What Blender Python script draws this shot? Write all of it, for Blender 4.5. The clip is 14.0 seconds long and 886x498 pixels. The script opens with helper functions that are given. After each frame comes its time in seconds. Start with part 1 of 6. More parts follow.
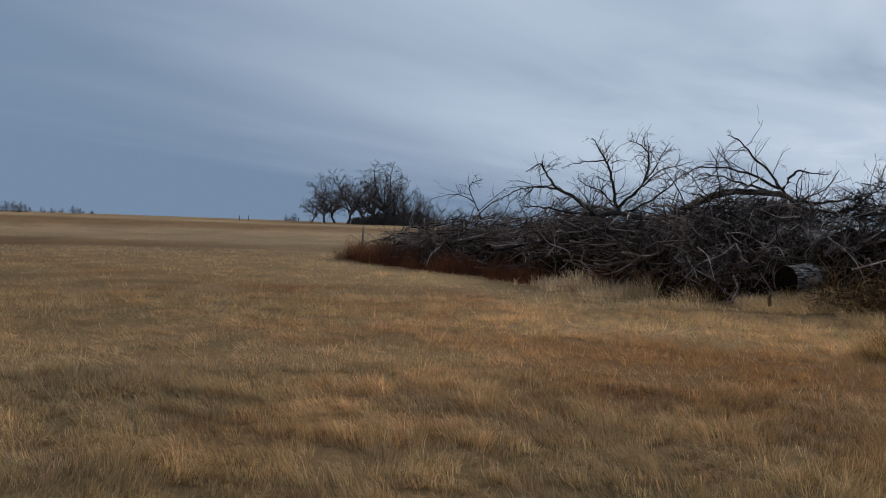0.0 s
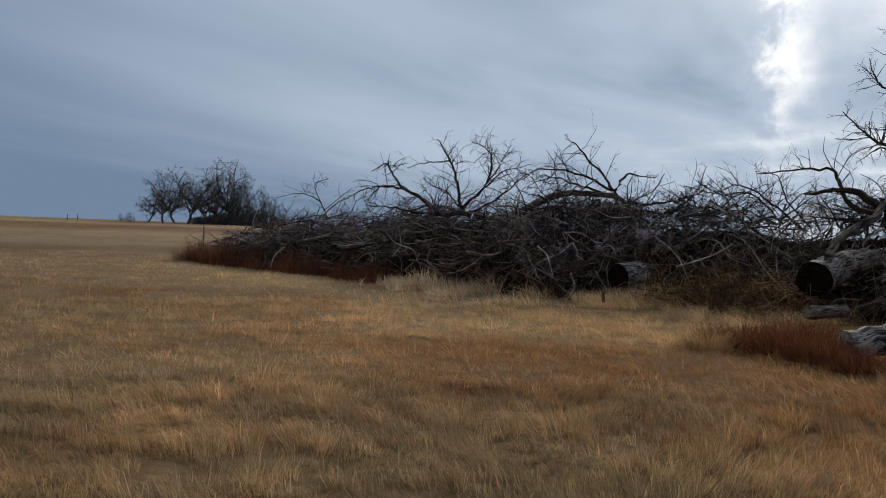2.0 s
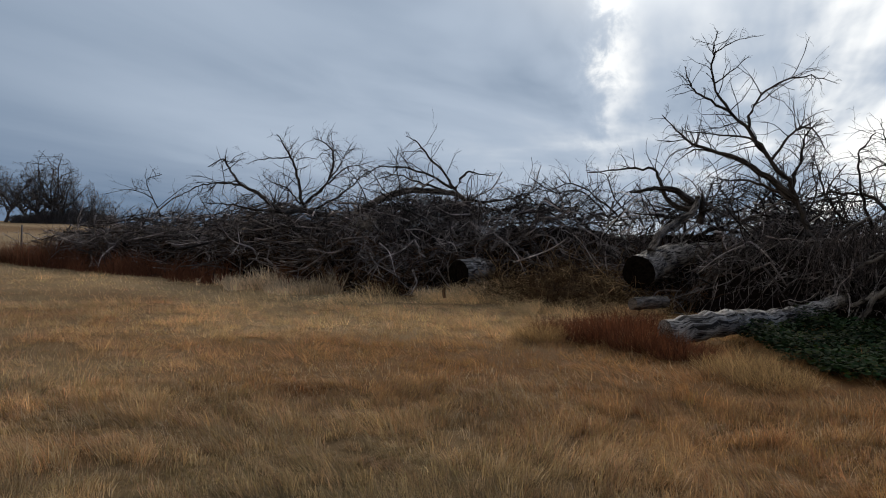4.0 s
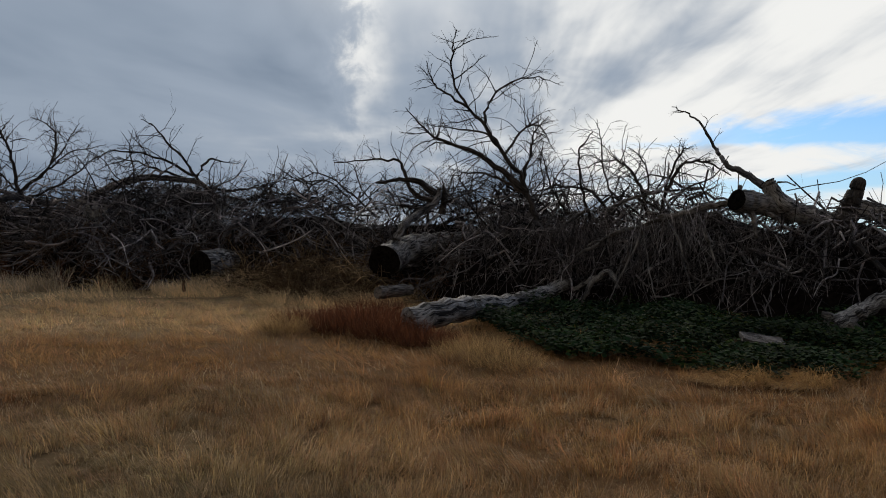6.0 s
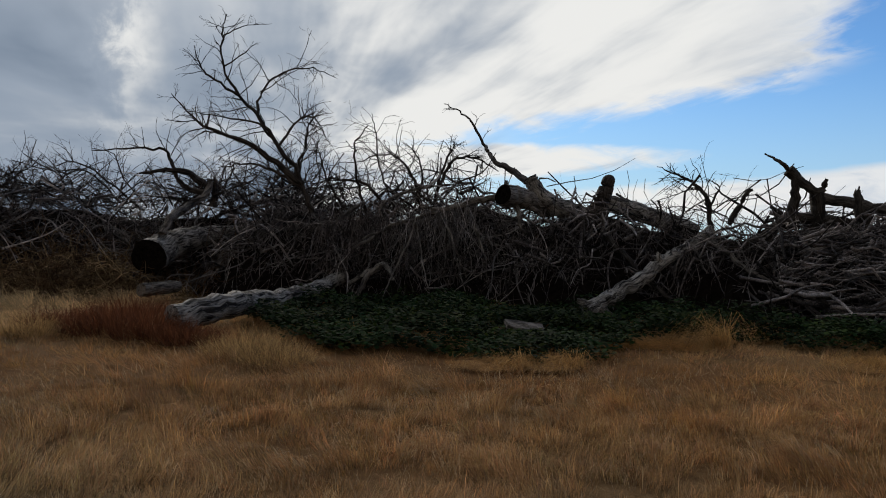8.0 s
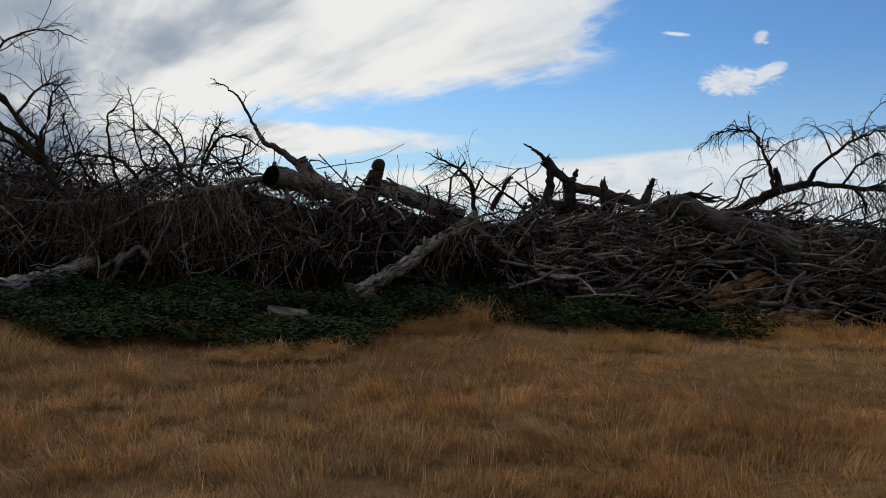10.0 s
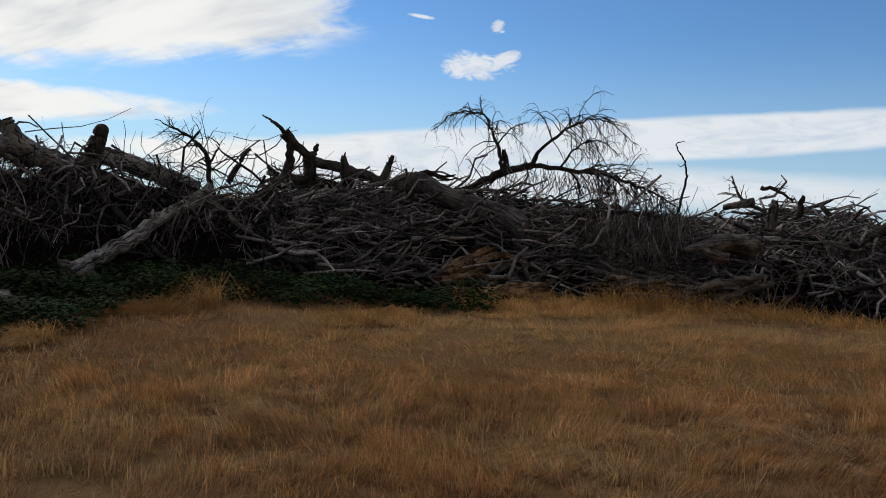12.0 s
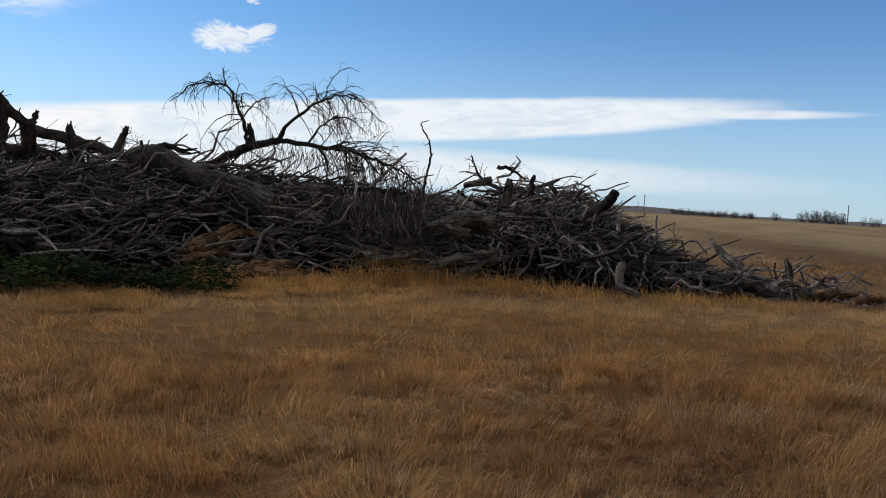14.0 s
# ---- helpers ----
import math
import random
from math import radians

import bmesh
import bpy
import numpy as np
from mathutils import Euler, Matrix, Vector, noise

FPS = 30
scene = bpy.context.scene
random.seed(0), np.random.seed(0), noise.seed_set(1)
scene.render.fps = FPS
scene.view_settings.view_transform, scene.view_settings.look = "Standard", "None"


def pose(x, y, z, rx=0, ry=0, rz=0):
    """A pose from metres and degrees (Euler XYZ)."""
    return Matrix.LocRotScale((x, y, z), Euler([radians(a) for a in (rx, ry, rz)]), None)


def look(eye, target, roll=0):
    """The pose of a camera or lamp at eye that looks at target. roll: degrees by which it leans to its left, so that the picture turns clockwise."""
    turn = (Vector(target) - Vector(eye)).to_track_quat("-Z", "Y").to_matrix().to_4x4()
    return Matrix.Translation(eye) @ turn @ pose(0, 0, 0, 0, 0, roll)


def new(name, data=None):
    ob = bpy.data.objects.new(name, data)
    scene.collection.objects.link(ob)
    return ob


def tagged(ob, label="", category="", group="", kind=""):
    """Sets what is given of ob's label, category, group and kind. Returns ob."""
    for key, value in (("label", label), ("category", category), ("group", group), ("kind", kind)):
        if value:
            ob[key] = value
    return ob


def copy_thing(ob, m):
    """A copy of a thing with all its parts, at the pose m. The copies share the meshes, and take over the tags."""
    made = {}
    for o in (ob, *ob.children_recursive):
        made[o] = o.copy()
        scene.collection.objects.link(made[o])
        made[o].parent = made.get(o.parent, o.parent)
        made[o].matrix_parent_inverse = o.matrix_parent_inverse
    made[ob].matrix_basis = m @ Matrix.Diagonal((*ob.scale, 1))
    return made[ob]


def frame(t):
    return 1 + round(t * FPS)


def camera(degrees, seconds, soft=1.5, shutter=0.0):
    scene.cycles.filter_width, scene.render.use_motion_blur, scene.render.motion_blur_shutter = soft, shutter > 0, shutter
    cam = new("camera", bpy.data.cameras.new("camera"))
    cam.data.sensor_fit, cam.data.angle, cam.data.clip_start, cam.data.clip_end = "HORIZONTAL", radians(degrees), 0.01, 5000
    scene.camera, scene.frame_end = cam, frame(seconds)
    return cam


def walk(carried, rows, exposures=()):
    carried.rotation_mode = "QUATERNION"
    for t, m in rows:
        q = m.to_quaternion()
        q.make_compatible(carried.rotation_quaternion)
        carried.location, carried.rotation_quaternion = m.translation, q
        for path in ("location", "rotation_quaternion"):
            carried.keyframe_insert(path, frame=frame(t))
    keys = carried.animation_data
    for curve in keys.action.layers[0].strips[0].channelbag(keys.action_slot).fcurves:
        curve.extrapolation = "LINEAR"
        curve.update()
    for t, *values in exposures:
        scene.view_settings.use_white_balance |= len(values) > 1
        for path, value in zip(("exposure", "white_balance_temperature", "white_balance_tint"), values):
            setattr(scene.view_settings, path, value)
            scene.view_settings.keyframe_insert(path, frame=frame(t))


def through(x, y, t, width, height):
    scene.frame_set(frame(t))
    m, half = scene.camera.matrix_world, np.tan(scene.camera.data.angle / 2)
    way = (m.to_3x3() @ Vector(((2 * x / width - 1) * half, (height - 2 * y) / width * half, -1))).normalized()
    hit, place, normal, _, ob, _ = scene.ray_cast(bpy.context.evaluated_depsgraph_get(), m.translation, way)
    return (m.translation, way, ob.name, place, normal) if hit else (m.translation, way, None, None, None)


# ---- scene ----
cam = camera(57.35, 14.0, soft=1.0)
ROWS = [
    (0.0, 0.000, -0.000, 1.600, 88.365, -2.029, -0.013),
    (0.5, 0.021, 0.022, 1.600, 88.512, -2.032, -3.497),
    (1.0, 0.036, 0.049, 1.596, 88.639, -2.069, -6.497),
    (1.5, 0.050, 0.083, 1.592, 88.733, -2.111, -8.648),
    (2.0, 0.064, 0.113, 1.586, 88.762, -2.075, -10.740),
    (2.5, 0.088, 0.130, 1.584, 88.915, -2.026, -13.688),
    (5.0, 0.261, 0.195, 1.579, 88.739, -1.624, -28.625),
    (5.5, 0.303, 0.212, 1.579, 88.681, -1.632, -33.653),
    (6.0, 0.346, 0.226, 1.573, 88.800, -1.636, -39.048),
    (6.5, 0.387, 0.236, 1.561, 88.931, -1.617, -42.399),
    (7.0, 0.428, 0.237, 1.547, 88.979, -1.484, -46.039),
    (7.5, 0.472, 0.225, 1.537, 89.077, -1.415, -50.601),
    (8.0, 0.531, 0.218, 1.540, 88.868, -1.515, -54.384),
    (10.5, 0.816, 0.096, 1.609, 87.791, -2.482, -74.987),
    (11.0, 0.872, 0.065, 1.613, 87.570, -2.813, -80.144),
    (11.5, 0.918, 0.033, 1.612, 87.415, -2.983, -83.660),
    (12.0, 0.947, 0.003, 1.608, 87.082, -3.181, -87.636),
    (12.5, 0.960, -0.030, 1.604, 86.770, -3.287, -90.932),
    (13.0, 0.973, -0.075, 1.602, 86.565, -3.554, -96.290),
    (13.5, 0.987, -0.142, 1.599, 86.509, -3.537, -100.156),
    (14.0, 1.000, -0.216, 1.596, 86.517, -3.553, -104.589),
]
EXPOSURE = ((0.0, 0.57), (2.5, 0.44), (5.5, 0.18), (6.0, -0.02), (8.0, -0.1), (11.0, -0.07), (14.0, 0.17))
walk(cam, [(t, pose(x, y, z, rx, ry, rz)) for t, x, y, z, rx, ry, rz in ROWS], EXPOSURE)

# ---- light: thin overcast, the sun veiled ahead of the pile ----
SUN_AZ, SUN_EL = 36.0, 24.0
sun = new("sun", bpy.data.lights.new("sun", "SUN"))
sun.data.energy, sun.data.angle, sun.data.color = 2.0, radians(12), (1.0, 0.91, 0.80)
sun.matrix_world = look((math.sin(radians(SUN_AZ)) * 50, math.cos(radians(SUN_AZ)) * 50, math.tan(radians(SUN_EL)) * 50), (0, 0, 0))


class Net:
    """Short-hand for building a node tree."""

    def __init__(self, tree):
        self.t = tree
        tree.nodes.clear()

    def node(self, shape, **props):
        n = self.t.nodes.new(shape)
        for k, v in props.items():
            if k == "op":
                n.operation = v
            elif k == "kind":
                n.data_type = v
            elif k == "blend":
                n.blend_type = v
            elif k == "attr":
                n.attribute_name = v
            elif k == "dims":
                n.noise_dimensions = v
        return n

    def put(self, socket, v):
        if isinstance(v, (int, float)):
            socket.default_value = v
        elif isinstance(v, tuple):
            socket.default_value = v if len(v) == len(socket.default_value) else (*v, 1.0)
        else:
            self.t.links.new(v, socket)

    def m(self, op, a, b=0.0, c=None):
        n = self.node("ShaderNodeMath", op=op)
        self.put(n.inputs[0], a)
        self.put(n.inputs[1], b)
        if c is not None:
            self.put(n.inputs[2], c)
        return n.outputs[0]

    def step(self, x, lo, hi, a=0.0, b=1.0):
        """Smooth ramp of x from lo..hi to a..b."""
        n = self.node("ShaderNodeMapRange")
        n.interpolation_type = "SMOOTHSTEP"
        for i, v in enumerate((x, lo, hi, a, b)):
            self.put(n.inputs[i], v)
        return n.outputs[0]

    def mix(self, f, a, b, blend="MIX"):
        n = self.node("ShaderNodeMix", kind="RGBA", blend=blend)
        self.put(n.inputs[0], f)
        self.put(n.inputs[6], a)
        self.put(n.inputs[7], b)
        return n.outputs[2]

    def noise(self, vec, scale, detail=4.0, rough=0.55, warp=0.0):
        n = self.node("ShaderNodeTexNoise")
        if vec is not None:
            self.put(n.inputs["Vector"], vec)
        for k, v in (("Scale", scale), ("Detail", detail), ("Roughness", rough), ("Distortion", warp)):
            n.inputs[k].default_value = v
        return n.outputs[0]

    def combine(self, x, y, z):
        n = self.node("ShaderNodeCombineXYZ")
        for i, v in enumerate((x, y, z)):
            self.put(n.inputs[i], v)
        return n.outputs[0]


def make_sky():
    world = bpy.data.worlds.new("sky")
    scene.world = world
    world.use_nodes = True
    n = Net(world.node_tree)
    sky = n.node("ShaderNodeTexSky")
    sky.sky_type, sky.sun_disc = "NISHITA", False
    sky.sun_elevation, sky.sun_rotation = radians(SUN_EL), radians(SUN_AZ)
    sky.air_density, sky.dust_density, sky.ozone_density = 1.0, 0.1, 3.0
    where = n.node("ShaderNodeTexCoord").outputs["Generated"]
    sep = n.node("ShaderNodeSeparateXYZ")
    n.put(sep.inputs[0], where)
    x, y, z = sep.outputs
    az = n.m("MULTIPLY", n.m("ARCTAN2", x, y), 57.2958)
    el = n.m("MULTIPLY", n.m("ARCSINE", z), 57.2958)
    # a flat cloud deck seen in perspective, drawn out in streaks along the wind
    lift = n.m("ADD", n.m("MAXIMUM", z, 0.0), 0.07)
    px, py = n.m("DIVIDE", x, lift), n.m("DIVIDE", y, lift)
    a = radians(38)
    along = n.m("ADD", n.m("MULTIPLY", px, math.sin(a)), n.m("MULTIPLY", py, math.cos(a)))
    cross = n.m("SUBTRACT", n.m("MULTIPLY", px, math.cos(a)), n.m("MULTIPLY", py, math.sin(a)))
    streak = n.noise(n.combine(n.m("MULTIPLY", along, 0.2), cross, 3.0), 0.42, 2.0, 0.45, 0.3)
    puff = n.noise(n.combine(n.m("MULTIPLY", along, 0.5), cross, 8.0), 1.0, 4.0, 0.5, 0.4)
    broad = n.noise(n.combine(n.m("MULTIPLY", az, 0.045), n.m("MULTIPLY", el, 0.12), 1.0), 1.6, 5.0, 0.6, 0.4)
    fine = n.noise(n.combine(n.m("MULTIPLY", az, 0.16), n.m("MULTIPLY", el, 0.5), 5.0), 1.5, 6.0, 0.62, 0.8)
    wob = n.m("ADD", n.m("MULTIPLY", n.m("SUBTRACT", broad, 0.5), 5.0), n.m("MULTIPLY", n.m("SUBTRACT", fine, 0.5), 4.5))
    # long bands in the sheet, drawn out towards the same far point as the streaks
    bands = n.noise(n.combine(n.m("MULTIPLY", along, 0.14), cross, 12.0), 1.15, 5.0, 0.55, 0.5)
    feather = n.noise(n.combine(n.m("MULTIPLY", along, 0.3), cross, 15.0), 4.0, 5.0, 0.6, 0.5)
    # the great sheet: its lower edge climbs to the right, and it ends where the blue begins
    edge = n.m("ADD", n.m("MULTIPLY", n.m("SUBTRACT", az, 55.0), 0.185), 6.5)
    sheet_low = n.step(n.m("ADD", n.m("SUBTRACT", el, edge), n.m("ADD", n.m("MULTIPLY", wob, 0.35), n.m("MULTIPLY", n.m("SUBTRACT", feather, 0.5), 2.6))), -0.9, 0.8)
    left_full = n.step(az, 48.0, 62.0, 1.0, 0.0)
    sheet = n.m("MULTIPLY", n.m("MAXIMUM", sheet_low, left_full), n.step(n.m("ADD", az, n.m("ADD", n.m("MULTIPLY", wob, 1.4), n.m("MULTIPLY", n.m("SUBTRACT", feather, 0.5), 9.0))), 77.5, 82.5, 1.0, 0.0))

    tiny = n.noise(n.combine(n.m("MULTIPLY", az, 0.6), n.m("MULTIPLY", el, 1.2), 9.0), 1.2, 5.0, 0.65, 1.0)
    curl = n.m("MULTIPLY", n.m("SUBTRACT", tiny, 0.5), 9.0)

    def blob(a0, e0, wa, we, soft=0.5, rag=0.12, tilt=0.0, by=wob):
        """A ragged cloud at a bearing and height, in degrees."""
        u = n.m("DIVIDE", n.m("SUBTRACT", az, a0), wa)
        e = n.m("SUBTRACT", n.m("SUBTRACT", el, e0), n.m("MULTIPLY", n.m("SUBTRACT", az, a0), tilt))
        v = n.m("DIVIDE", e, we)
        r = n.m("ADD", n.m("ADD", n.m("MULTIPLY", u, u), n.m("MULTIPLY", v, v)), n.m("MULTIPLY", by, rag))
        return n.step(r, 1.0 - soft, 1.0 + soft, 1.0, 0.0)

    clouds = sheet
    for args in ((54.0, 5.0, 15.5, 1.2, 0.45, 0.3, 0.03), (100.0, 5.25, 25.0, 1.45, 0.3, 0.12, 0.075), (119.0, 6.75, 11.0, 0.35, 0.7, 0.2, 0.01), (76.0, 2.9, 14.0, 1.2, 0.6, 0.35, 0.03), (92.0, 2.2, 30.0, 1.3, 0.9, 0.2, 0.0),
                 (89.3, 9.9, 2.0, 0.75, 0.9, 0.6, 0.0, curl), (91.3, 10.4, 0.9, 0.45, 0.95, 0.6, 0.3, curl), (90.8, 12.6, 0.42, 0.4, 0.95, 0.6, 0.0, curl), (85.4, 13.0, 0.8, 0.12, 0.95, 0.3, -0.1, curl)):
        clouds = n.m("MAXIMUM", clouds, blob(*args))
    haze = n.m("MULTIPLY", n.step(el, -1.0, 13.0, 1.0, 0.0), 0.60)
    # how much light comes through the deck: slate at the far left, mottled by the sun, white at the right
    thin = n.m("ADD", n.m("MULTIPLY", n.m("SUBTRACT", streak, 0.5), n.step(az, 14.0, 30.0, 1.25, 0.8)), n.m("MULTIPLY", n.m("SUBTRACT", puff, 0.5), n.step(az, -10.0, 45.0, 0.25, 1.2)))
    base = n.m("ADD", n.step(n.m("ADD", az, n.m("MULTIPLY", el, 1.6)), -24.0, 46.0, 0.0, 0.47), n.step(n.m("SUBTRACT", az, n.m("MULTIPLY", el, 0.8)), 36.0, 56.0, 0.0, 0.45))
    swing = n.step(n.m("ADD", az, n.m("MULTIPLY", el, 1.2)), -15.0, 50.0, 0.45, 1.05)
    bright = n.m("ADD", base, n.m("MULTIPLY", thin, swing))
    weave = n.m("ADD", n.m("MULTIPLY", n.m("SUBTRACT", bands, 0.5), 2.0), n.m("MULTIPLY", n.m("SUBTRACT", feather, 0.5), 0.35))
    bright = n.m("ADD", bright, n.m("MULTIPLY", weave, n.step(az, 22.0, 52.0, 0.04, 1.0)))
    bright = n.m("SUBTRACT", bright, n.m("MULTIPLY", n.step(el, 0.0, 9.0, 0.13, 0.0), n.step(az, -5.0, 25.0, 1.0, 0.0)))
    mottle = n.noise(n.combine(n.m("MULTIPLY", az, 0.42), n.m("MULTIPLY", el, 0.42), 2.0), 0.9, 5.0, 0.6, 0.25)
    aside = n.m("DIVIDE", n.m("ADD", n.m("SUBTRACT", az, 33.2), n.m("MULTIPLY", n.m("SUBTRACT", mottle, 0.5), 4.5)), 1.7)
    shine = n.m("MULTIPLY", n.m("POWER", 2.718, n.m("MULTIPLY", n.m("MULTIPLY", aside, aside), -1.0)), n.step(el, 4.5, 13.0, 0.12, 0.36))
    bright = n.m("ADD", bright, n.m("MULTIPLY", shine, n.step(mottle, 0.34, 0.64, 0.45, 1.25)))
    colour = n.mix(n.step(bright, 0.0, 0.5), (0.119, 0.171, 0.250), (0.322, 0.383, 0.470))
    colour = n.mix(n.step(bright, 0.45, 1.0), colour, (0.90, 0.90, 0.88))
    colour = n.mix(n.step(az, 70.0, 84.0), colour, n.mix(n.step(fine, 0.25, 0.6), (0.60, 0.67, 0.76), (0.82, 0.84, 0.86)))
    gap = n.m("MULTIPLY", n.m("SUBTRACT", az, SUN_AZ), 0.75)
    off = n.m("SUBTRACT", el, SUN_EL)
    near_sun = n.m("POWER", 2.718, n.m("DIVIDE", n.m("ADD", n.m("MULTIPLY", gap, gap), n.m("MULTIPLY", off, off)), -32.0))
    colour = n.mix(near_sun, colour, (2.4, 2.3, 2.1))
    # unseen even grey deck added behind the viewer, to light the pile's face
    back = n.m("MAXIMUM", n.step(az, -85.0, -45.0, 1.0, 0.0), n.step(az, 145.0, 170.0))
    colour = n.mix(back, colour, (0.262, 0.252, 0.245))
    clouds = n.m("MAXIMUM", clouds, back)
    clear = n.mix(1.0, sky.outputs[0], (0.067, 0.093, 0.121), "MULTIPLY")
    clear = n.mix(haze, clear, (0.47, 0.62, 0.81))
    mixed = n.mix(n.m("MULTIPLY", clouds, n.step(az, 82.0, 86.0, 1.0, 0.88)), clear, colour)
    bg = n.node("ShaderNodeBackground")
    n.put(bg.inputs[0], mixed)
    bg.inputs[1].default_value = 1.0
    out = n.node("ShaderNodeOutputWorld")
    n.t.links.new(bg.outputs[0], out.inputs[0])


make_sky()


# ---- materials ----
def material(name):
    mat = bpy.data.materials.new(name)
    mat.use_nodes = True
    n = Net(mat.node_tree)
    bsdf = n.node("ShaderNodeBsdfPrincipled")
    out = n.node("ShaderNodeOutputMaterial")
    n.t.links.new(bsdf.outputs[0], out.inputs[0])
    return mat, n, bsdf


def wood(name, dark, light, vary=0.35, crack=0.5, rough=0.9, grained=True):
    """Dead wood: long grain, stains, lost bark and cracks; each stick a little different."""
    mat, n, bsdf = material(name)
    place_at = n.node("ShaderNodeTexCoord").outputs["Object"]
    pos = n.node("ShaderNodeAttribute", attr="grain").outputs["Vector"] if grained else place_at
    geo = n.node("ShaderNodeNewGeometry")
    info = n.node("ShaderNodeObjectInfo")
    stain = n.noise(place_at, 2.6, 4.0, 0.6)
    grain = n.noise(pos, 38.0, 6.0, 0.7, 0.6)
    col = n.mix(n.step(n.m("ADD", n.m("MULTIPLY", stain, 0.4), n.m("MULTIPLY", grain, 0.6)), 0.41, 0.60), dark, light)
    rnd = n.m("ADD", n.m("MULTIPLY", geo.outputs["Random Per Island"], 0.7), n.m("MULTIPLY", info.outputs["Random"], 0.3))
    value = n.m("ADD", n.m("MULTIPLY", n.m("POWER", rnd, 2.4), 4.4 * vary), 1.0 - vary)
    col = n.mix(1.0, col, n.combine(value, value, value), "MULTIPLY")
    split = n.step(n.noise(pos, 15.0, 4.0, 0.65, 0.8), 0.40, 0.47)
    height = n.m("ADD", n.m("MULTIPLY", grain, 0.6), split)
    if crack:
        col = n.mix(n.m("MULTIPLY", n.m("SUBTRACT", 1.0, split), crack), col, (0.014, 0.012, 0.010))
    n.put(bsdf.inputs["Base Color"], col)
    bsdf.inputs["Roughness"].default_value = rough
    bsdf.inputs["Specular IOR Level"].default_value = 0.15
    bump = n.node("ShaderNodeBump")
    bump.inputs["Strength"].default_value, bump.inputs["Distance"].default_value = 0.9, 0.03
    n.put(bump.inputs["Height"], height)
    n.t.links.new(bump.outputs[0], bsdf.inputs["Normal"])
    return mat


bark_grey = wood("grey_dead_wood", (0.04, 0.034, 0.03), (0.16, 0.14, 0.125))
bark_pale = wood("pale_dead_wood", (0.06, 0.05, 0.042), (0.27, 0.235, 0.20), 0.15, 0.75)
bark_bleached = wood("bleached_wood", (0.07, 0.06, 0.052), (0.46, 0.42, 0.37), 0.1, 0.95)
# on the standing trees its dark tone also stands in for backlit limbs
bark_dark = wood("dark_bark", (0.022, 0.018, 0.015), (0.085, 0.072, 0.062))
bark_black = wood("near_black_wood", (0.010, 0.009, 0.008), (0.035, 0.032, 0.03))
bark_brown = wood("rotten_brown_wood", (0.07, 0.036, 0.018), (0.42, 0.25, 0.135), 0.2, 0.6)
twig_wood = wood("twig_wood", (0.050, 0.043, 0.042), (0.27, 0.228, 0.213), 0.7, 0.0, grained=False)
stick_wood = wood("stick_wood", (0.055, 0.048, 0.046), (0.35, 0.308, 0.29), 0.8, 0.0, grained=False)
# darker copy of stick_wood; shade of the pile's hollows is in the colour
dark_stick = wood("dark_stick_wood", (0.034, 0.030, 0.029), (0.205, 0.177, 0.166), 0.8, 0.0, grained=False)
# paler copy of twig_wood, with the sky's highlights on twigs in the colour
pale_twig = wood("pale_twig_wood", (0.15, 0.135, 0.132), (0.52, 0.465, 0.445), 0.65, 0.0, grained=False)
rust_twig = wood("russet_twig_wood", (0.05, 0.026, 0.012), (0.17, 0.095, 0.048), 0.5, 0.0, grained=False)
# darker copy of twig_wood: silhouettes against the sky, shade put in the colour
dark_twig = wood("dark_twig_wood", (0.028, 0.024, 0.023), (0.13, 0.112, 0.107), 0.5, 0.0, grained=False)
vine_wood = wood("tan_vine", (0.13, 0.08, 0.038), (0.52, 0.36, 0.19), 0.5, 0.0, grained=False)
# lightened: the haze of distance is put into this wood's colour
far_wood = wood("far_tree_wood", (0.075, 0.066, 0.064), (0.15, 0.135, 0.13), 0.3, 0.0, grained=False)


def cut_wood():
    """A sawn, weathered end with rings and checks."""
    mat, n, bsdf = material("sawn_end")
    pos = n.node("ShaderNodeTexCoord").outputs["Object"]
    grain = n.noise(pos, 14.0, 5.0, 0.65, 1.0)
    n.put(bsdf.inputs["Base Color"], n.mix(n.step(grain, 0.35, 0.65), (0.003, 0.0026, 0.0024), (0.015, 0.012, 0.010)))
    bsdf.inputs["Roughness"].default_value = 0.95
    bsdf.inputs["Specular IOR Level"].default_value = 0.0
    return mat


sawn = cut_wood()


def tinted(name, attr="tint", rough=0.85, through=0.35, vary=0.3):
    """Blades and leaves: colour carried by the mesh, each blade varied, a little light let through."""
    mat, n, bsdf = material(name)
    at = n.node("ShaderNodeAttribute", attr=attr)
    geo = n.node("ShaderNodeNewGeometry")
    v = n.m("ADD", n.m("MULTIPLY", geo.outputs["Random Per Island"], 2 * vary), 1 - vary)
    col = n.mix(1.0, at.outputs["Color"], n.combine(v, v, v), "MULTIPLY")
    n.put(bsdf.inputs["Base Color"], col)
    bsdf.inputs["Roughness"].default_value = rough
    bsdf.inputs["Specular IOR Level"].default_value = 0.15
    leaf = n.node("ShaderNodeBsdfTranslucent")
    n.put(leaf.inputs[0], col)
    both = n.node("ShaderNodeMixShader")
    both.inputs[0].default_value = through
    n.t.links.new(bsdf.outputs[0], both.inputs[1])
    n.t.links.new(leaf.outputs[0], both.inputs[2])
    for o in n.t.nodes:
        if o.type == "OUTPUT_MATERIAL":
            n.t.links.new(both.outputs[0], o.inputs[0])
    return mat


blade_mat = tinted("dry_grass", through=0.42, vary=0.16)
leaf_mat = tinted("leaf", rough=1.0, through=0.2)


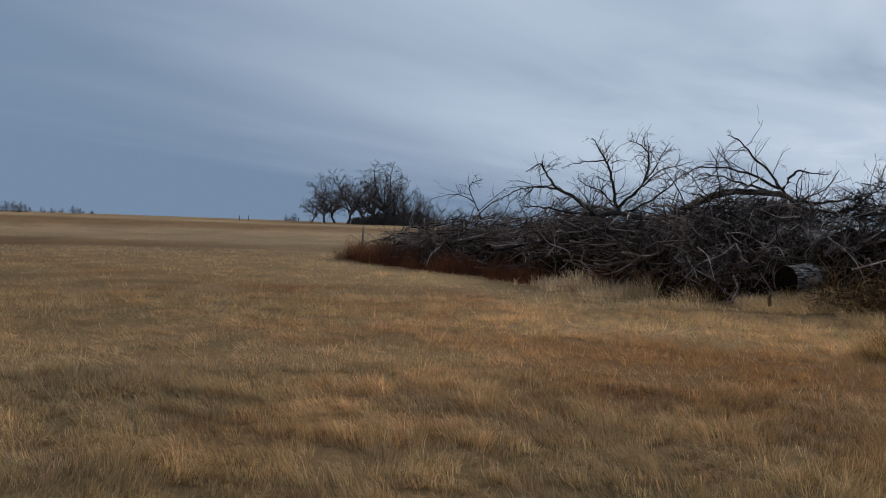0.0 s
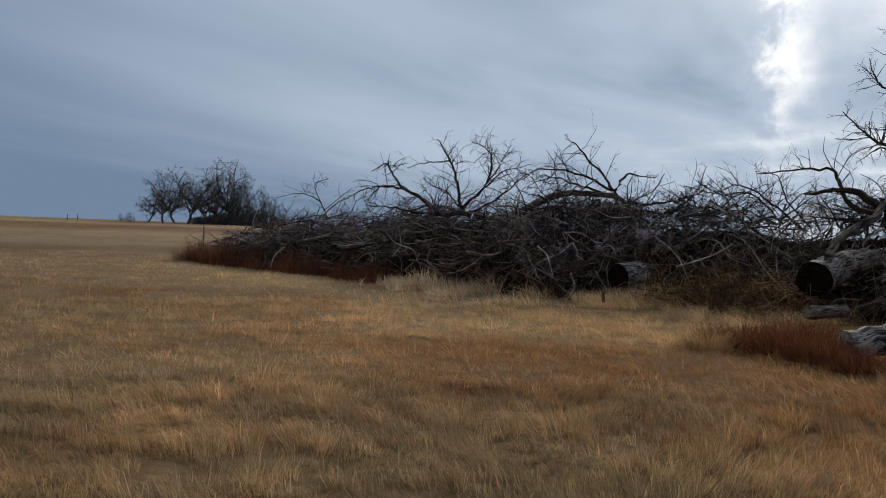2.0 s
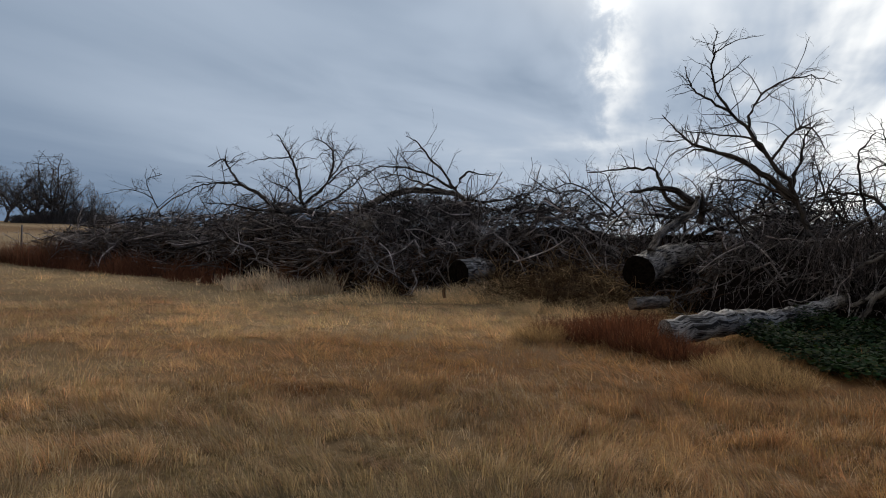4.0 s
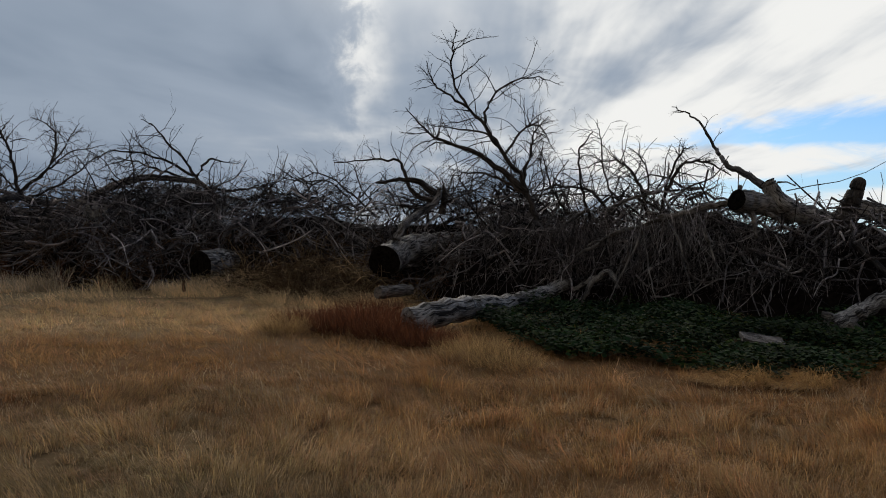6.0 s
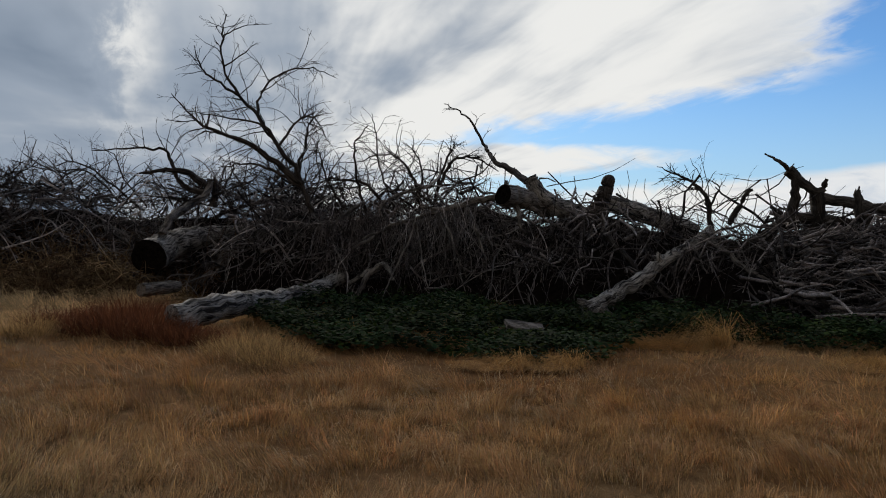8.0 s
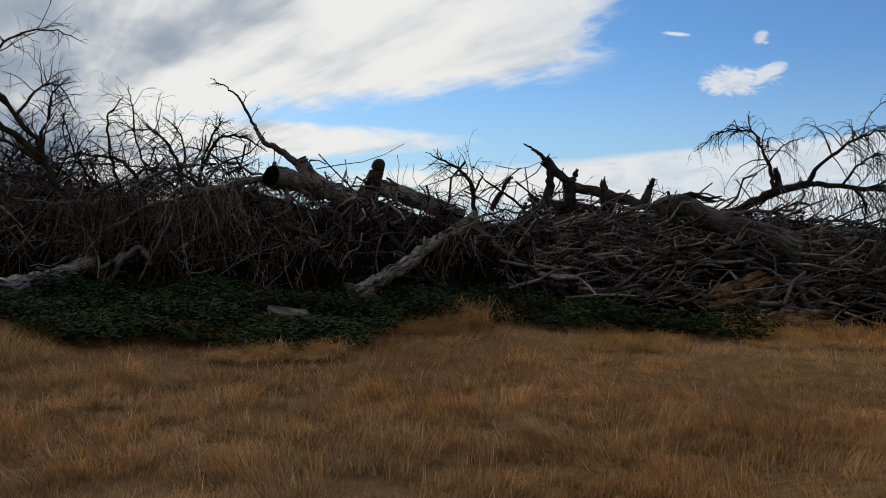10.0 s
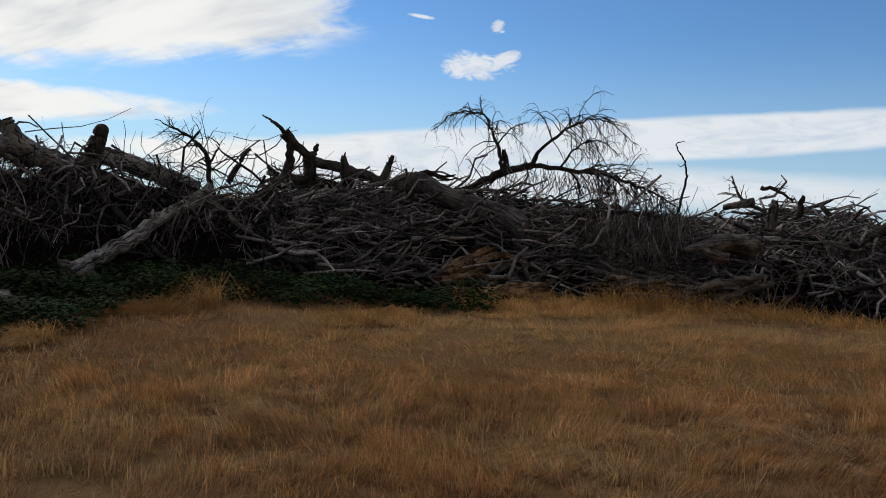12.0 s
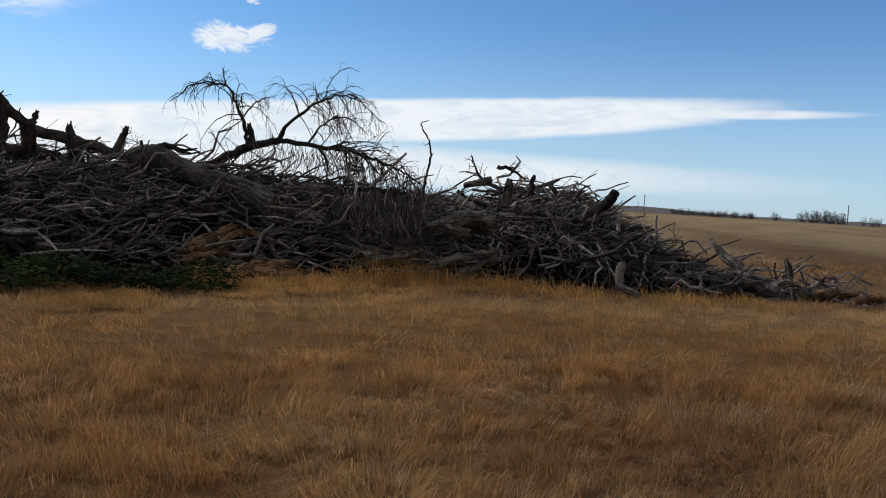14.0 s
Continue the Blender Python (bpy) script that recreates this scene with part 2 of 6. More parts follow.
def soil():
    mat, n, bsdf = material("grass_thatch")
    at = n.node("ShaderNodeAttribute", attr="tint")
    pos = n.node("ShaderNodeTexCoord").outputs["Object"]
    fine = n.noise(pos, 9.0, 6.0, 0.7)
    broad = n.noise(pos, 0.7, 4.0, 0.6)
    v = n.m("ADD", n.m("MULTIPLY", fine, 0.9), n.m("ADD", n.m("MULTIPLY", broad, 0.4), 0.2))
    n.put(bsdf.inputs["Base Color"], n.mix(1.0, at.outputs["Color"], n.combine(v, v, v), "MULTIPLY"))
    bsdf.inputs["Roughness"].default_value = 1.0
    bsdf.inputs["Specular IOR Level"].default_value = 0.05
    bump = n.node("ShaderNodeBump")
    bump.inputs["Strength"].default_value, bump.inputs["Distance"].default_value = 0.8, 0.08
    n.put(bump.inputs["Height"], fine)
    n.t.links.new(bump.outputs[0], bsdf.inputs["Normal"])
    return mat


thatch = soil()


def core_shade():
    mat, n, bsdf = material("pile_core_shade")
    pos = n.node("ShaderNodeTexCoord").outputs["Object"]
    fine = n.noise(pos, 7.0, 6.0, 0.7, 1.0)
    # near black: the shade deep between the sticks is put into the colour
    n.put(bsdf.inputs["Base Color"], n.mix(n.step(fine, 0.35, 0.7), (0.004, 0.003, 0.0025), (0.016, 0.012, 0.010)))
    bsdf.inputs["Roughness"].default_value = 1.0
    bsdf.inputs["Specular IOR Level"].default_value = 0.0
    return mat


core_shade_mat = core_shade()


# ---- mesh helpers ----
rng = np.random.default_rng(7)


def lattice(x, y, size, seed=0):
    """Smooth value noise on the plan, 0..1."""
    x, y = np.asarray(x, float) / size, np.asarray(y, float) / size
    i, j = np.floor(x).astype(np.int64), np.floor(y).astype(np.int64)
    u, v = x - i, y - j
    u, v = u * u * (3 - 2 * u), v * v * (3 - 2 * v)

    def h(a, b):
        k = (a * 374761393 + b * 668265263 + seed * 1442695041) & 0x7FFFFFFF
        k = ((k ^ (k >> 13)) * 1274126177) & 0x7FFFFFFF
        return ((k ^ (k >> 16)) & 0xFFFF) / 65535.0

    return (h(i, j) * (1 - u) + h(i + 1, j) * u) * (1 - v) + (h(i, j + 1) * (1 - u) + h(i + 1, j + 1) * u) * v


def mesh_from(name, verts, faces, mat, tint=None, smooth=False, grain=None):
    """A mesh from arrays. faces: list of (n, k) index arrays."""
    me = bpy.data.meshes.new(name)
    me.vertices.add(len(verts))
    me.vertices.foreach_set("co", np.ascontiguousarray(verts, np.float32).ravel())
    loops = np.concatenate([f.ravel() for f in faces]).astype(np.int32)
    sizes = np.concatenate([np.full(len(f), f.shape[1], np.int32) for f in faces])
    me.loops.add(len(loops))
    me.loops.foreach_set("vertex_index", loops)
    me.polygons.add(len(sizes))
    me.polygons.foreach_set("loop_start", np.concatenate([[0], np.cumsum(sizes)[:-1]]).astype(np.int32))
    me.polygons.foreach_set("loop_total", sizes)
    if smooth:
        me.polygons.foreach_set("use_smooth", np.ones(len(sizes), bool))
    me.materials.append(mat)
    if tint is not None:
        at = me.attributes.new("tint", "FLOAT_COLOR", "POINT")
        rgba = np.ones((len(verts), 4), np.float32)
        rgba[:, :3] = tint
        at.data.foreach_set("color", rgba.ravel())
    if grain is not None:
        at = me.attributes.new("grain", "FLOAT_VECTOR", "POINT")
        at.data.foreach_set("vector", np.ascontiguousarray(grain, np.float32).ravel())
    me.update()
    me.validate()
    return me


def thing(name, label, category, group="", kind=""):
    """An Empty that carries a thing's parts."""
    return tagged(new(name), label, category, group, kind)


def part(name, me, parent, label=""):
    ob = new(name, me)
    ob.parent = parent
    if label:
        ob["label"] = label
    return ob


def tubes(paths, radii, sides=4):
    """Many tubes of one kind. paths (n, k, 3), radii (n, k) -> verts, faces."""
    n, k, _ = paths.shape
    tan = np.gradient(paths, axis=1)
    tan /= np.linalg.norm(tan, axis=2, keepdims=True) + 1e-9
    up = np.zeros_like(tan)
    up[..., 2] = 1.0
    up[np.abs(tan[..., 2]) > 0.9] = (1.0, 0.0, 0.0)
    a = np.cross(tan, up)
    a /= np.linalg.norm(a, axis=2, keepdims=True) + 1e-9
    b = np.cross(tan, a)
    ang = np.arange(sides) * 2 * np.pi / sides
    ring = a[:, :, None] * np.cos(ang)[:, None] + b[:, :, None] * np.sin(ang)[:, None]
    verts = (paths[:, :, None] + ring * radii[:, :, None, None]).reshape(-1, 3)
    base = (np.arange(n) * k * sides)[:, None, None]
    i, j = np.arange(k - 1)[:, None], np.arange(sides)[None]
    j2 = (j + 1) % sides
    quad = np.stack(np.broadcast_arrays(i * sides + j, i * sides + j2, (i + 1) * sides + j2, (i + 1) * sides + j), -1).reshape(1, -1, 4)
    faces = (base + quad).reshape(-1, 4)
    return verts, faces


def smooth_path(points, steps):
    """A Catmull-Rom line through the points."""
    p = np.array(points, float)
    p = np.vstack([2 * p[0] - p[1], p, 2 * p[-1] - p[-2]])
    out = []
    for i in range(1, len(p) - 2):
        t = np.linspace(0, 1, steps, endpoint=False)[:, None]
        a, b, c, d = p[i - 1], p[i], p[i + 1], p[i + 2]
        out.append(0.5 * (2 * b + (c - a) * t + (2 * a - 5 * b + 4 * c - d) * t ** 2 + (3 * b - a - 3 * c + d) * t ** 3))
    out.append(p[-2][None])
    return np.vstack(out)


def grow_twigs(path, radii, count, droop=0.15, r=None, K=6):
    """Side twigs, twice forked, along a limb; returns verts and faces."""
    r = r or rng
    n = len(path)
    length = np.linalg.norm(np.diff(path, axis=0), axis=1).sum()
    first_p, first_r, all_v, all_f, base = [], [], [], [], 0

    def shoot(start, heading, long, thick, fall):
        pts = [start]
        h = heading / np.linalg.norm(heading)
        for i in range(K - 1):
            h = h + r.normal(0, 0.18, 3) + np.array([0, 0, -fall * (0.2 + 0.2 * i)])
            h /= np.linalg.norm(h)
            pts.append(pts[-1] + h * long / (K - 1))
        return np.array(pts), np.linspace(thick, max(0.0025, thick * 0.35), K)

    level = []
    for _ in range(int(count * 0.85)):
        f = r.uniform(0.18, 1.0) ** 0.8
        i = min(int(f * (n - 1)), n - 2)
        tan = path[i + 1] - path[i]
        tan /= np.linalg.norm(tan) + 1e-9
        side = r.normal(0, 1, 3)
        side -= tan * side.dot(tan)
        side /= np.linalg.norm(side) + 1e-9
        heading = tan * r.uniform(0.2, 0.8) + side * r.uniform(0.6, 1.1) + np.array([0, 0, 0.16 * (1 - 2 * droop)])
        long = r.uniform(0.25, 0.75) * min(length, 2.4) * (1.12 - 0.88 * f)
        level.append(shoot(path[i], heading, long, min(0.5 * radii[i], 0.013) + 0.0015, droop))
    out = list(level)
    for gen in (1, 2):
        nxt = []
        for pts, rad in level:
            long = np.linalg.norm(np.diff(pts, axis=0), axis=1).sum()
            for _ in range(r.integers(1, 4) if gen == 1 else r.integers(0, 3)):
                i = r.integers(1, K - 1)
                tan = pts[i + 1] - pts[i]
                heading = tan / (np.linalg.norm(tan) + 1e-9) + r.normal(0, 0.65, 3)
                nxt.append(shoot(pts[i], heading, long * r.uniform(0.35, 0.65), rad[i] * 0.65, droop))
        out += nxt
        level = nxt
    return tubes(np.array([o[0] for o in out]), np.array([o[1] for o in out]), 3)


def limb(owner, name, points, r0, r1, mat, twigs=0, cut=False, broken=False, rough=0.05, droop=0.06, dome=False):
    """A trunk, limb or log through the points, thick r0 to thin r1, with uneven bark, an open or splintered end and its twigs."""
    big = r0 > 0.12
    sides = 14 if big else 8 if r0 > 0.05 else 6
    path = smooth_path(points, 7 if big else 5)
    n = len(path)
    length = np.linalg.norm(np.diff(path, axis=0), axis=1).sum()
    jit = rng.normal(0, 1, (n, 3)) * min(0.10 * r0 if big else 0.45 * r0, 0.018)
    jit *= np.clip(np.linalg.norm(np.gradient(path, axis=0), axis=1, keepdims=True) / 0.11, 0, 1)
    jit[0] = jit[-1] = 0
    path = path + jit
    shrink = np.ones(n)
    if dome:
        # a rounded, healed-over end
        head = (path[-1] - path[-2]) / np.linalg.norm(path[-1] - path[-2])
        path = np.vstack([path, path[-1] + head * r1 * np.array([0.35, 0.65, 0.88, 0.98])[:, None]])
        shrink = np.concatenate([shrink, [0.93, 0.76, 0.47, 0.2]])
        n = len(path)
    way = np.linspace(0, length / max(r0, 0.03), n)
    ph = rng.uniform(0, 6.28, 6)
    rad = np.interp(np.arange(n), [0, n - 1 - 4 * dome], [r0, r1]) * shrink * (1 + rough * (0.8 * np.sin(way * 0.5 + ph[0]) + 0.5 * np.sin(way * 1.3 + ph[1])))
    v, f = tubes(path[None], rad[None], sides)
    v = v.reshape(n, sides, 3)
    th = (np.arange(sides) * 2 * np.pi / sides)[None]
    flute = 1 + rough * (0.9 * np.sin(2 * th + ph[2] + 0.05 * way[:, None]) + 0.7 * np.sin(3 * th + ph[3] - 0.04 * way[:, None]) + 0.5 * np.sin(5 * th + ph[4] + 0.08 * way[:, None]))
    v = path[:, None] + (v - path[:, None]) * flute[..., None]
    tan = (path[-1] - path[-2]) / np.linalg.norm(path[-1] - path[-2])
    if broken:
        v[-1] += tan * rng.uniform(-0.5, 1.8, sides)[:, None] * r1
        v[-1] = path[-1] + (v[-1] - path[-1]) * rng.uniform(0.3, 0.9, sides)[:, None] + 0
    caps = [(n * sides + np.arange(sides))[None, ::-1], ((n + 1) * sides + np.arange(sides))[None]]
    grow = np.concatenate([[0], np.cumsum(np.linalg.norm(np.diff(path, axis=0), axis=1))])[:, None]
    grain = np.stack(np.broadcast_arrays(np.cos(th) * rad[:, None] + ph[0], np.sin(th) * rad[:, None] + ph[1], grow * 0.14), -1).reshape(-1, 3)
    ob = part(name, mesh_from(name, np.vstack([v.reshape(-1, 3), v[0], v[-1]]), [f] + caps, mat, smooth=True, grain=np.vstack([grain, grain[:sides], grain[-sides:]])), owner)
    if cut:
        # a sawn face with a raised bark rim and a sunk, checked heart
        head = (path[0] - path[1]) / np.linalg.norm(path[0] - path[1])
        rings = [path[0] + (v[0] - path[0]) * s + head * h for s, h in ((1.0, 0.006), (0.93, 0.02), (0.6, 0.026), (0.25, 0.022))]
        cv = np.vstack(rings + [(path[0] + head * 0.018)[None]])
        j = np.arange(sides)
        cf = [np.stack([k * sides + j, (k + 1) * sides + j, (k + 1) * sides + (j + 1) % sides, k * sides + (j + 1) % sides], 1) for k in range(3)]
        tip = np.stack([3 * sides + j, np.full(sides, 4 * sides), 3 * sides + (j + 1) % sides], 1)
        part("sawn_face", mesh_from("sawn_face", cv, [np.vstack(cf), tip], sawn), ob, "dark weathered sawn face")
    if twigs:
        tv, tf = grow_twigs(path, rad, twigs, droop)
        tagged(part("twig_spray", mesh_from("twig_spray", tv, [tf], dark_twig if mat in (bark_dark, bark_black) else twig_wood), ob), kind="stuff")
    return ob


# ---- the pile's plan: its front edge on the ground (x, y) and the height of its ridge ----
FRONT = [(-3.5, 34.5, 1.1), (-1.3, 31.2, 1.55), (1.4, 26.9, 1.95), (3.2, 23.3, 2.2), (4.7, 20.6, 2.25), (7.0, 19.2, 2.2), (9.1, 18.6, 2.25), (11.2, 17.3, 2.35),
         (11.6, 14.6, 2.35), (12.5, 12.3, 2.35), (14.2, 9.8, 2.55), (14.8, 6.5, 2.45), (15.2, 3.5, 2.0), (15.2, 0.3, 1.7), (15.4, -1.9, 1.5),
         (16.0, -4.7, 1.5), (15.65, -5.9, 2.22), (14.95, -7.5, 1.3), (14.4, -9.8, 0.42), (14.5, -13.0, 0.05)]
LINE = smooth_path(FRONT, 12)
SEG = np.concatenate([[0], np.cumsum(np.linalg.norm(np.diff(LINE[:, :2], axis=0), axis=1))])
TOTAL = SEG[-1]
MARK = SEG[::12]  # the stretch of way at each corner of the plan


def edge_at(s):
    return np.stack([np.interp(s, SEG, LINE[:, k]) for k in range(3)], -1)


def outward(s):
    """The way across the pile, from its front to its back."""
    a, b = edge_at(np.clip(s - 1.5, 0, TOTAL)), edge_at(np.clip(s + 1.5, 0, TOTAL))
    t = (b - a)[..., :2]
    t = t / np.linalg.norm(t, axis=-1, keepdims=True)
    return np.stack([-t[..., 1], t[..., 0]], -1), t


DEPTH = 6.0


# hollows where the great logs lie: place, height of the hollow, breadth
BEDS_A = [(8.3, 18.9, 0.25, 0.75), (11.5, 16.0, 0.40, 1.1), (12.7, 16.0, 0.95, 0.7), (13.6, 16.0, 1.15, 0.4),
          (13.5, 16.5, 2.24, 0.4), (16.1, 9.7, 2.16, 0.5), (17.2, 9.5, 2.30, 0.7), (17.9, 9.1, 2.02, 0.6), (18.8, 8.6, 1.95, 0.5),
          (19.5, 8.1, 2.14, 0.6), (14.3, 6.2, 0.20, 0.7), (15.4, 6.0, 0.69, 0.7), (16.7, 5.7, 1.11, 0.6), (17.4, 5.5, 1.46, 0.5)]
BEDS_B = [(18.0, 3.6, 1.85, 0.6), (18.4, 2.9, 1.94, 0.6), (18.8, 2.1, 1.80, 0.6), (17.3, 1.1, 1.62, 0.5), (17.1, 0.3, 1.42, 0.5),
          (16.8, -0.5, 1.22, 0.5), (16.4, -4.6, 0.50, 0.6), (16.0, -0.0, 0.35, 0.8), (17.9, -0.5, 1.90, 0.5),
          (17.7, -2.0, 1.78, 0.8), (17.6, -3.2, 1.73, 0.6), (17.4, 7.9, 2.12, 0.3), (15.8, 4.5, 0.40, 0.5)]
# the logs whose sides lie open: no stick crosses them
CLEAR = BEDS_A[:4] + [(6.6, 22.6, 1.95, 0.6), (7.3, 22.4, 2.3, 0.6), (8.0, 22.2, 2.45, 0.6), (8.7, 21.9, 2.45, 0.6), (17.45, 7.9, 1.95, 0.5), (18.2, 7.4, 1.82, 0.5), (15.9, 9.0, 2.02, 0.5), (16.0, -0.0, 0.25, 0.5), (16.2, -4.6, 0.95, 0.4), (14.6, -10.0, 0.15, 0.5), (15.0, -9.85, 0.45, 0.5), (15.3, -9.7, 0.7, 0.5), (15.5, 4.5, 0.1, 0.6)]


def heap(s, u):
    """The pile's surface: u is 0 at the front foot, 0.5 at the ridge, 1 at the back foot."""
    e = edge_at(s)
    o, _ = outward(s)
    prof = np.clip(1 - np.abs(2 * u - 1) ** 2.0, 0, 1) ** 0.8
    lump = 0.8 + 0.4 * lattice(s, u * 6, 1.3, 5)
    wide = DEPTH * np.clip(e[..., 2] / 1.6, 0.35, 1.0)
    xy = e[..., :2] + o * (u * wide)[..., None]
    z = e[..., 2] * prof * lump
    for bx, by, bz, br in BEDS_A + BEDS_B:
        d = np.hypot(xy[..., 0] - bx, xy[..., 1] - by)
        front = np.hypot(xy[..., 0], xy[..., 1]) < math.hypot(bx, by) + 0.25
        z = np.where(front, np.minimum(z, np.maximum(bz, 0.05) + np.maximum(0, d - br) * 1.3), z)
    return np.concatenate([xy, z[..., None]], -1)


def distance_to_front(x, y):
    p = LINE[::2, :2]
    d = np.full(np.shape(x), 1e9)
    for q in p:
        d = np.minimum(d, (x - q[0]) ** 2 + (y - q[1]) ** 2)
    return np.sqrt(d)


# ---- ground: one sheet to the horizon ----
STRAW, RUST, PALE, OLIVE, GOLD = (np.array(c) for c in ((0.46, 0.245, 0.095), (0.36, 0.178, 0.066), (0.57, 0.395, 0.205), (0.32, 0.24, 0.122), (0.72, 0.50, 0.26)))
FAR_A, FAR_B = np.array([0.50, 0.36, 0.205]), np.array([0.31, 0.19, 0.095])


def rise(x, y):
    """Height of the ground: shallow swells only."""
    r = np.hypot(x, y)
    far = np.clip((r - 42) / 120, 0, 1)
    return 1.42 * far * far * (3 - 2 * far) + 0.10 * (lattice(x, y, 5.0, 3) - 0.5) * np.clip((r - 3) / 6, 0, 1) + 0.12 * (lattice(x, y, 70.0, 4) - 0.5) * np.clip((r - 40) / 80, 0, 1)


def grass_tint(x, y):
    a = lattice(x, y, 3.2, 11) * 0.6 + lattice(x, y, 1.1, 12) * 0.4
    b = lattice(x, y, 4.6, 13) * 0.55 + lattice(x, y, 0.9, 14) * 0.45
    d = distance_to_front(x, y)

    def ramp(v, lo, hi):
        t = np.clip((v - lo) / (hi - lo), 0, 1)
        return (t * t * (3 - 2 * t))[..., None]

    r = np.hypot(x, y)
    ring = np.clip((2.0 - x) / 6.0, 0, 1)
    warm = np.clip((x - 0.5) / 6.0, 0, 1)[..., None]
    straw = np.array([0.46, 0.275, 0.13]) + (STRAW - np.array([0.46, 0.275, 0.13])) * warm
    rust = np.array([0.38, 0.20, 0.087]) + (RUST - np.array([0.38, 0.20, 0.087])) * warm
    col = straw + (rust - straw) * ramp(a - 0.14 * ring, 0.42, 0.66)
    near = np.clip((9.0 - r) / 4.0, 0, 1) * np.clip(0.3 + y / 5, 0, 1) * np.clip((46 - np.degrees(np.arctan2(x, y))) / 20, 0.25, 1)
    left = np.clip((2.0 - x) / 5.0, 0, 1)
    wash = ramp(b + 0.14 * left - 0.06, 0.45, 0.66)
    col = col + (PALE - col) * wash * (0.2 + 0.5 * left)[..., None]
    col = col + (OLIVE - col) * ramp(b + 0.1 * near, 0.42, 0.62) * (0.8 * near * np.clip((x + 1.5) / 2.5, 0.2, 1))[..., None]
    col = col + (OLIVE - col) * ramp(lattice(x, y, 0.9, 15) * 0.6 + lattice(x, y, 2.6, 16) * 0.4 + 0.06 * left, 0.55, 0.72) * (0.15 + 0.4 * left)[..., None]
    ang = np.degrees(np.arctan2(x, y))
    gold = ramp(r, 11.3, 13.8) * ramp(ang, 0, 9) * (1 - ramp(ang, 34, 41))
    col = col + (GOLD - col) * gold * 0.7
    rusty = ramp(r, 7.6, 9.4) * (1 - ramp(r, 11.5, 13.0)) * ramp(ang, 0, 12) * (1 - ramp(ang, 60, 85))
    col = col + (RUST - col) * rusty * 0.45
    strip = np.exp(-((d - 2.2) / 1.8) ** 2)[..., None]
    col = col + (GOLD - col) * strip * (0.8 - 0.45 * np.clip((x - 9) / 4, 0, 1))[..., None]
    col = col * (1 + 0.2 * np.exp(-((ang + 1) / 11) ** 2))[..., None]
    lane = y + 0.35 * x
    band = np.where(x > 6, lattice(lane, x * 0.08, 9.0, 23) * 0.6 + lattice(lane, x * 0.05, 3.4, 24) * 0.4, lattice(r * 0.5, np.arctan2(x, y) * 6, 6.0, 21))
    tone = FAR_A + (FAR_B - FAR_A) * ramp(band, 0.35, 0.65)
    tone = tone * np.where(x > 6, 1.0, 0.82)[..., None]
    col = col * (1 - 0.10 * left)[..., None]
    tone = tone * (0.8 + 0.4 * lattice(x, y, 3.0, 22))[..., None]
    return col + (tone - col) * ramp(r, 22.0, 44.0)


def build_ground():
    rings = np.concatenate([np.linspace(0.0, 44, 110), np.geomspace(45.5, 4200, 60)])
    spokes = 300
    th = np.arange(spokes) * 2 * np.pi / spokes
    R, T = np.meshgrid(rings[1:], th, indexing="ij")
    x, y = (R * np.sin(T)).ravel(), (R * np.cos(T)).ravel()
    verts = np.vstack([[0, 0, 0], np.stack([x, y, rise(x, y)], 1)])
    j = np.arange(spokes)
    fan = np.stack([np.zeros(spokes, int), 1 + (j + 1) % spokes, 1 + j], 1)
    k = np.arange(len(rings) - 2)[:, None]
    quad = np.stack(np.broadcast_arrays(1 + k * spokes + j, 1 + k * spokes + (j + 1) % spokes, 1 + (k + 1) * spokes + (j + 1) % spokes, 1 + (k + 1) * spokes + j), -1).reshape(-1, 4)
    # near ground tinted darker, for the shade down between the tufts
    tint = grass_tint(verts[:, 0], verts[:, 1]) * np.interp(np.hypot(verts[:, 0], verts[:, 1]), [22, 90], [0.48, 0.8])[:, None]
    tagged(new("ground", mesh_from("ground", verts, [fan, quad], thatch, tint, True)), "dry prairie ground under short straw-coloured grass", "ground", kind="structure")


build_ground()


def blades(name, label, x, y, tall, wide, bend, tint, mat=blade_mat, curved=True):
    """A field of curved, pointed blades at x, y; bend is how far each tip leans, in its own heights."""
    n = len(x)
    th = rng.uniform(0, 2 * np.pi, n)
    side = np.stack([np.cos(th), np.sin(th), np.zeros(n)], 1)
    over = np.c_[bend, np.zeros(n)]
    base = np.stack([x, y, rise(x, y) - 0.01], 1)
    up = np.array([0, 0, 1.0])
    mid = base + up * (tall * 0.55)[:, None] + over * (tall * 0.3)[:, None]
    tip = base + up * (tall * np.clip(1.0 - 0.35 * np.hypot(bend[:, 0], bend[:, 1]), 0.35, 1))[:, None] + over * tall[:, None]
    w = (wide * 0.5)[:, None]
    if not curved:
        v = np.stack([base - side * w, base + side * w, tip], 1).reshape(-1, 3)
        me = mesh_from(name, v, [np.arange(3 * n).reshape(-1, 3)], mat, np.repeat(tint, 3, axis=0))
        return tagged(new(name, me), label, "grass", kind="stuff")
    v = np.stack([base - side * w, base + side * w, mid + side * w * 0.75, mid - side * w * 0.75, tip], 1).reshape(-1, 3)
    k = np.arange(n)[:, None] * 5
    quads, tris = k + np.array([0, 1, 2, 3]), k + np.array([3, 2, 4])
    col = np.repeat(tint, 5, axis=0)
    return tagged(new(name, mesh_from(name, v, [quads, tris], mat, col)), label, "grass", kind="stuff")


def sector(count, r0, r1, a0, a1):
    r = np.sqrt(rng.uniform(r0 * r0, r1 * r1, count))
    a = np.radians(rng.uniform(a0, a1, count))
    return r * np.sin(a), r * np.cos(a)


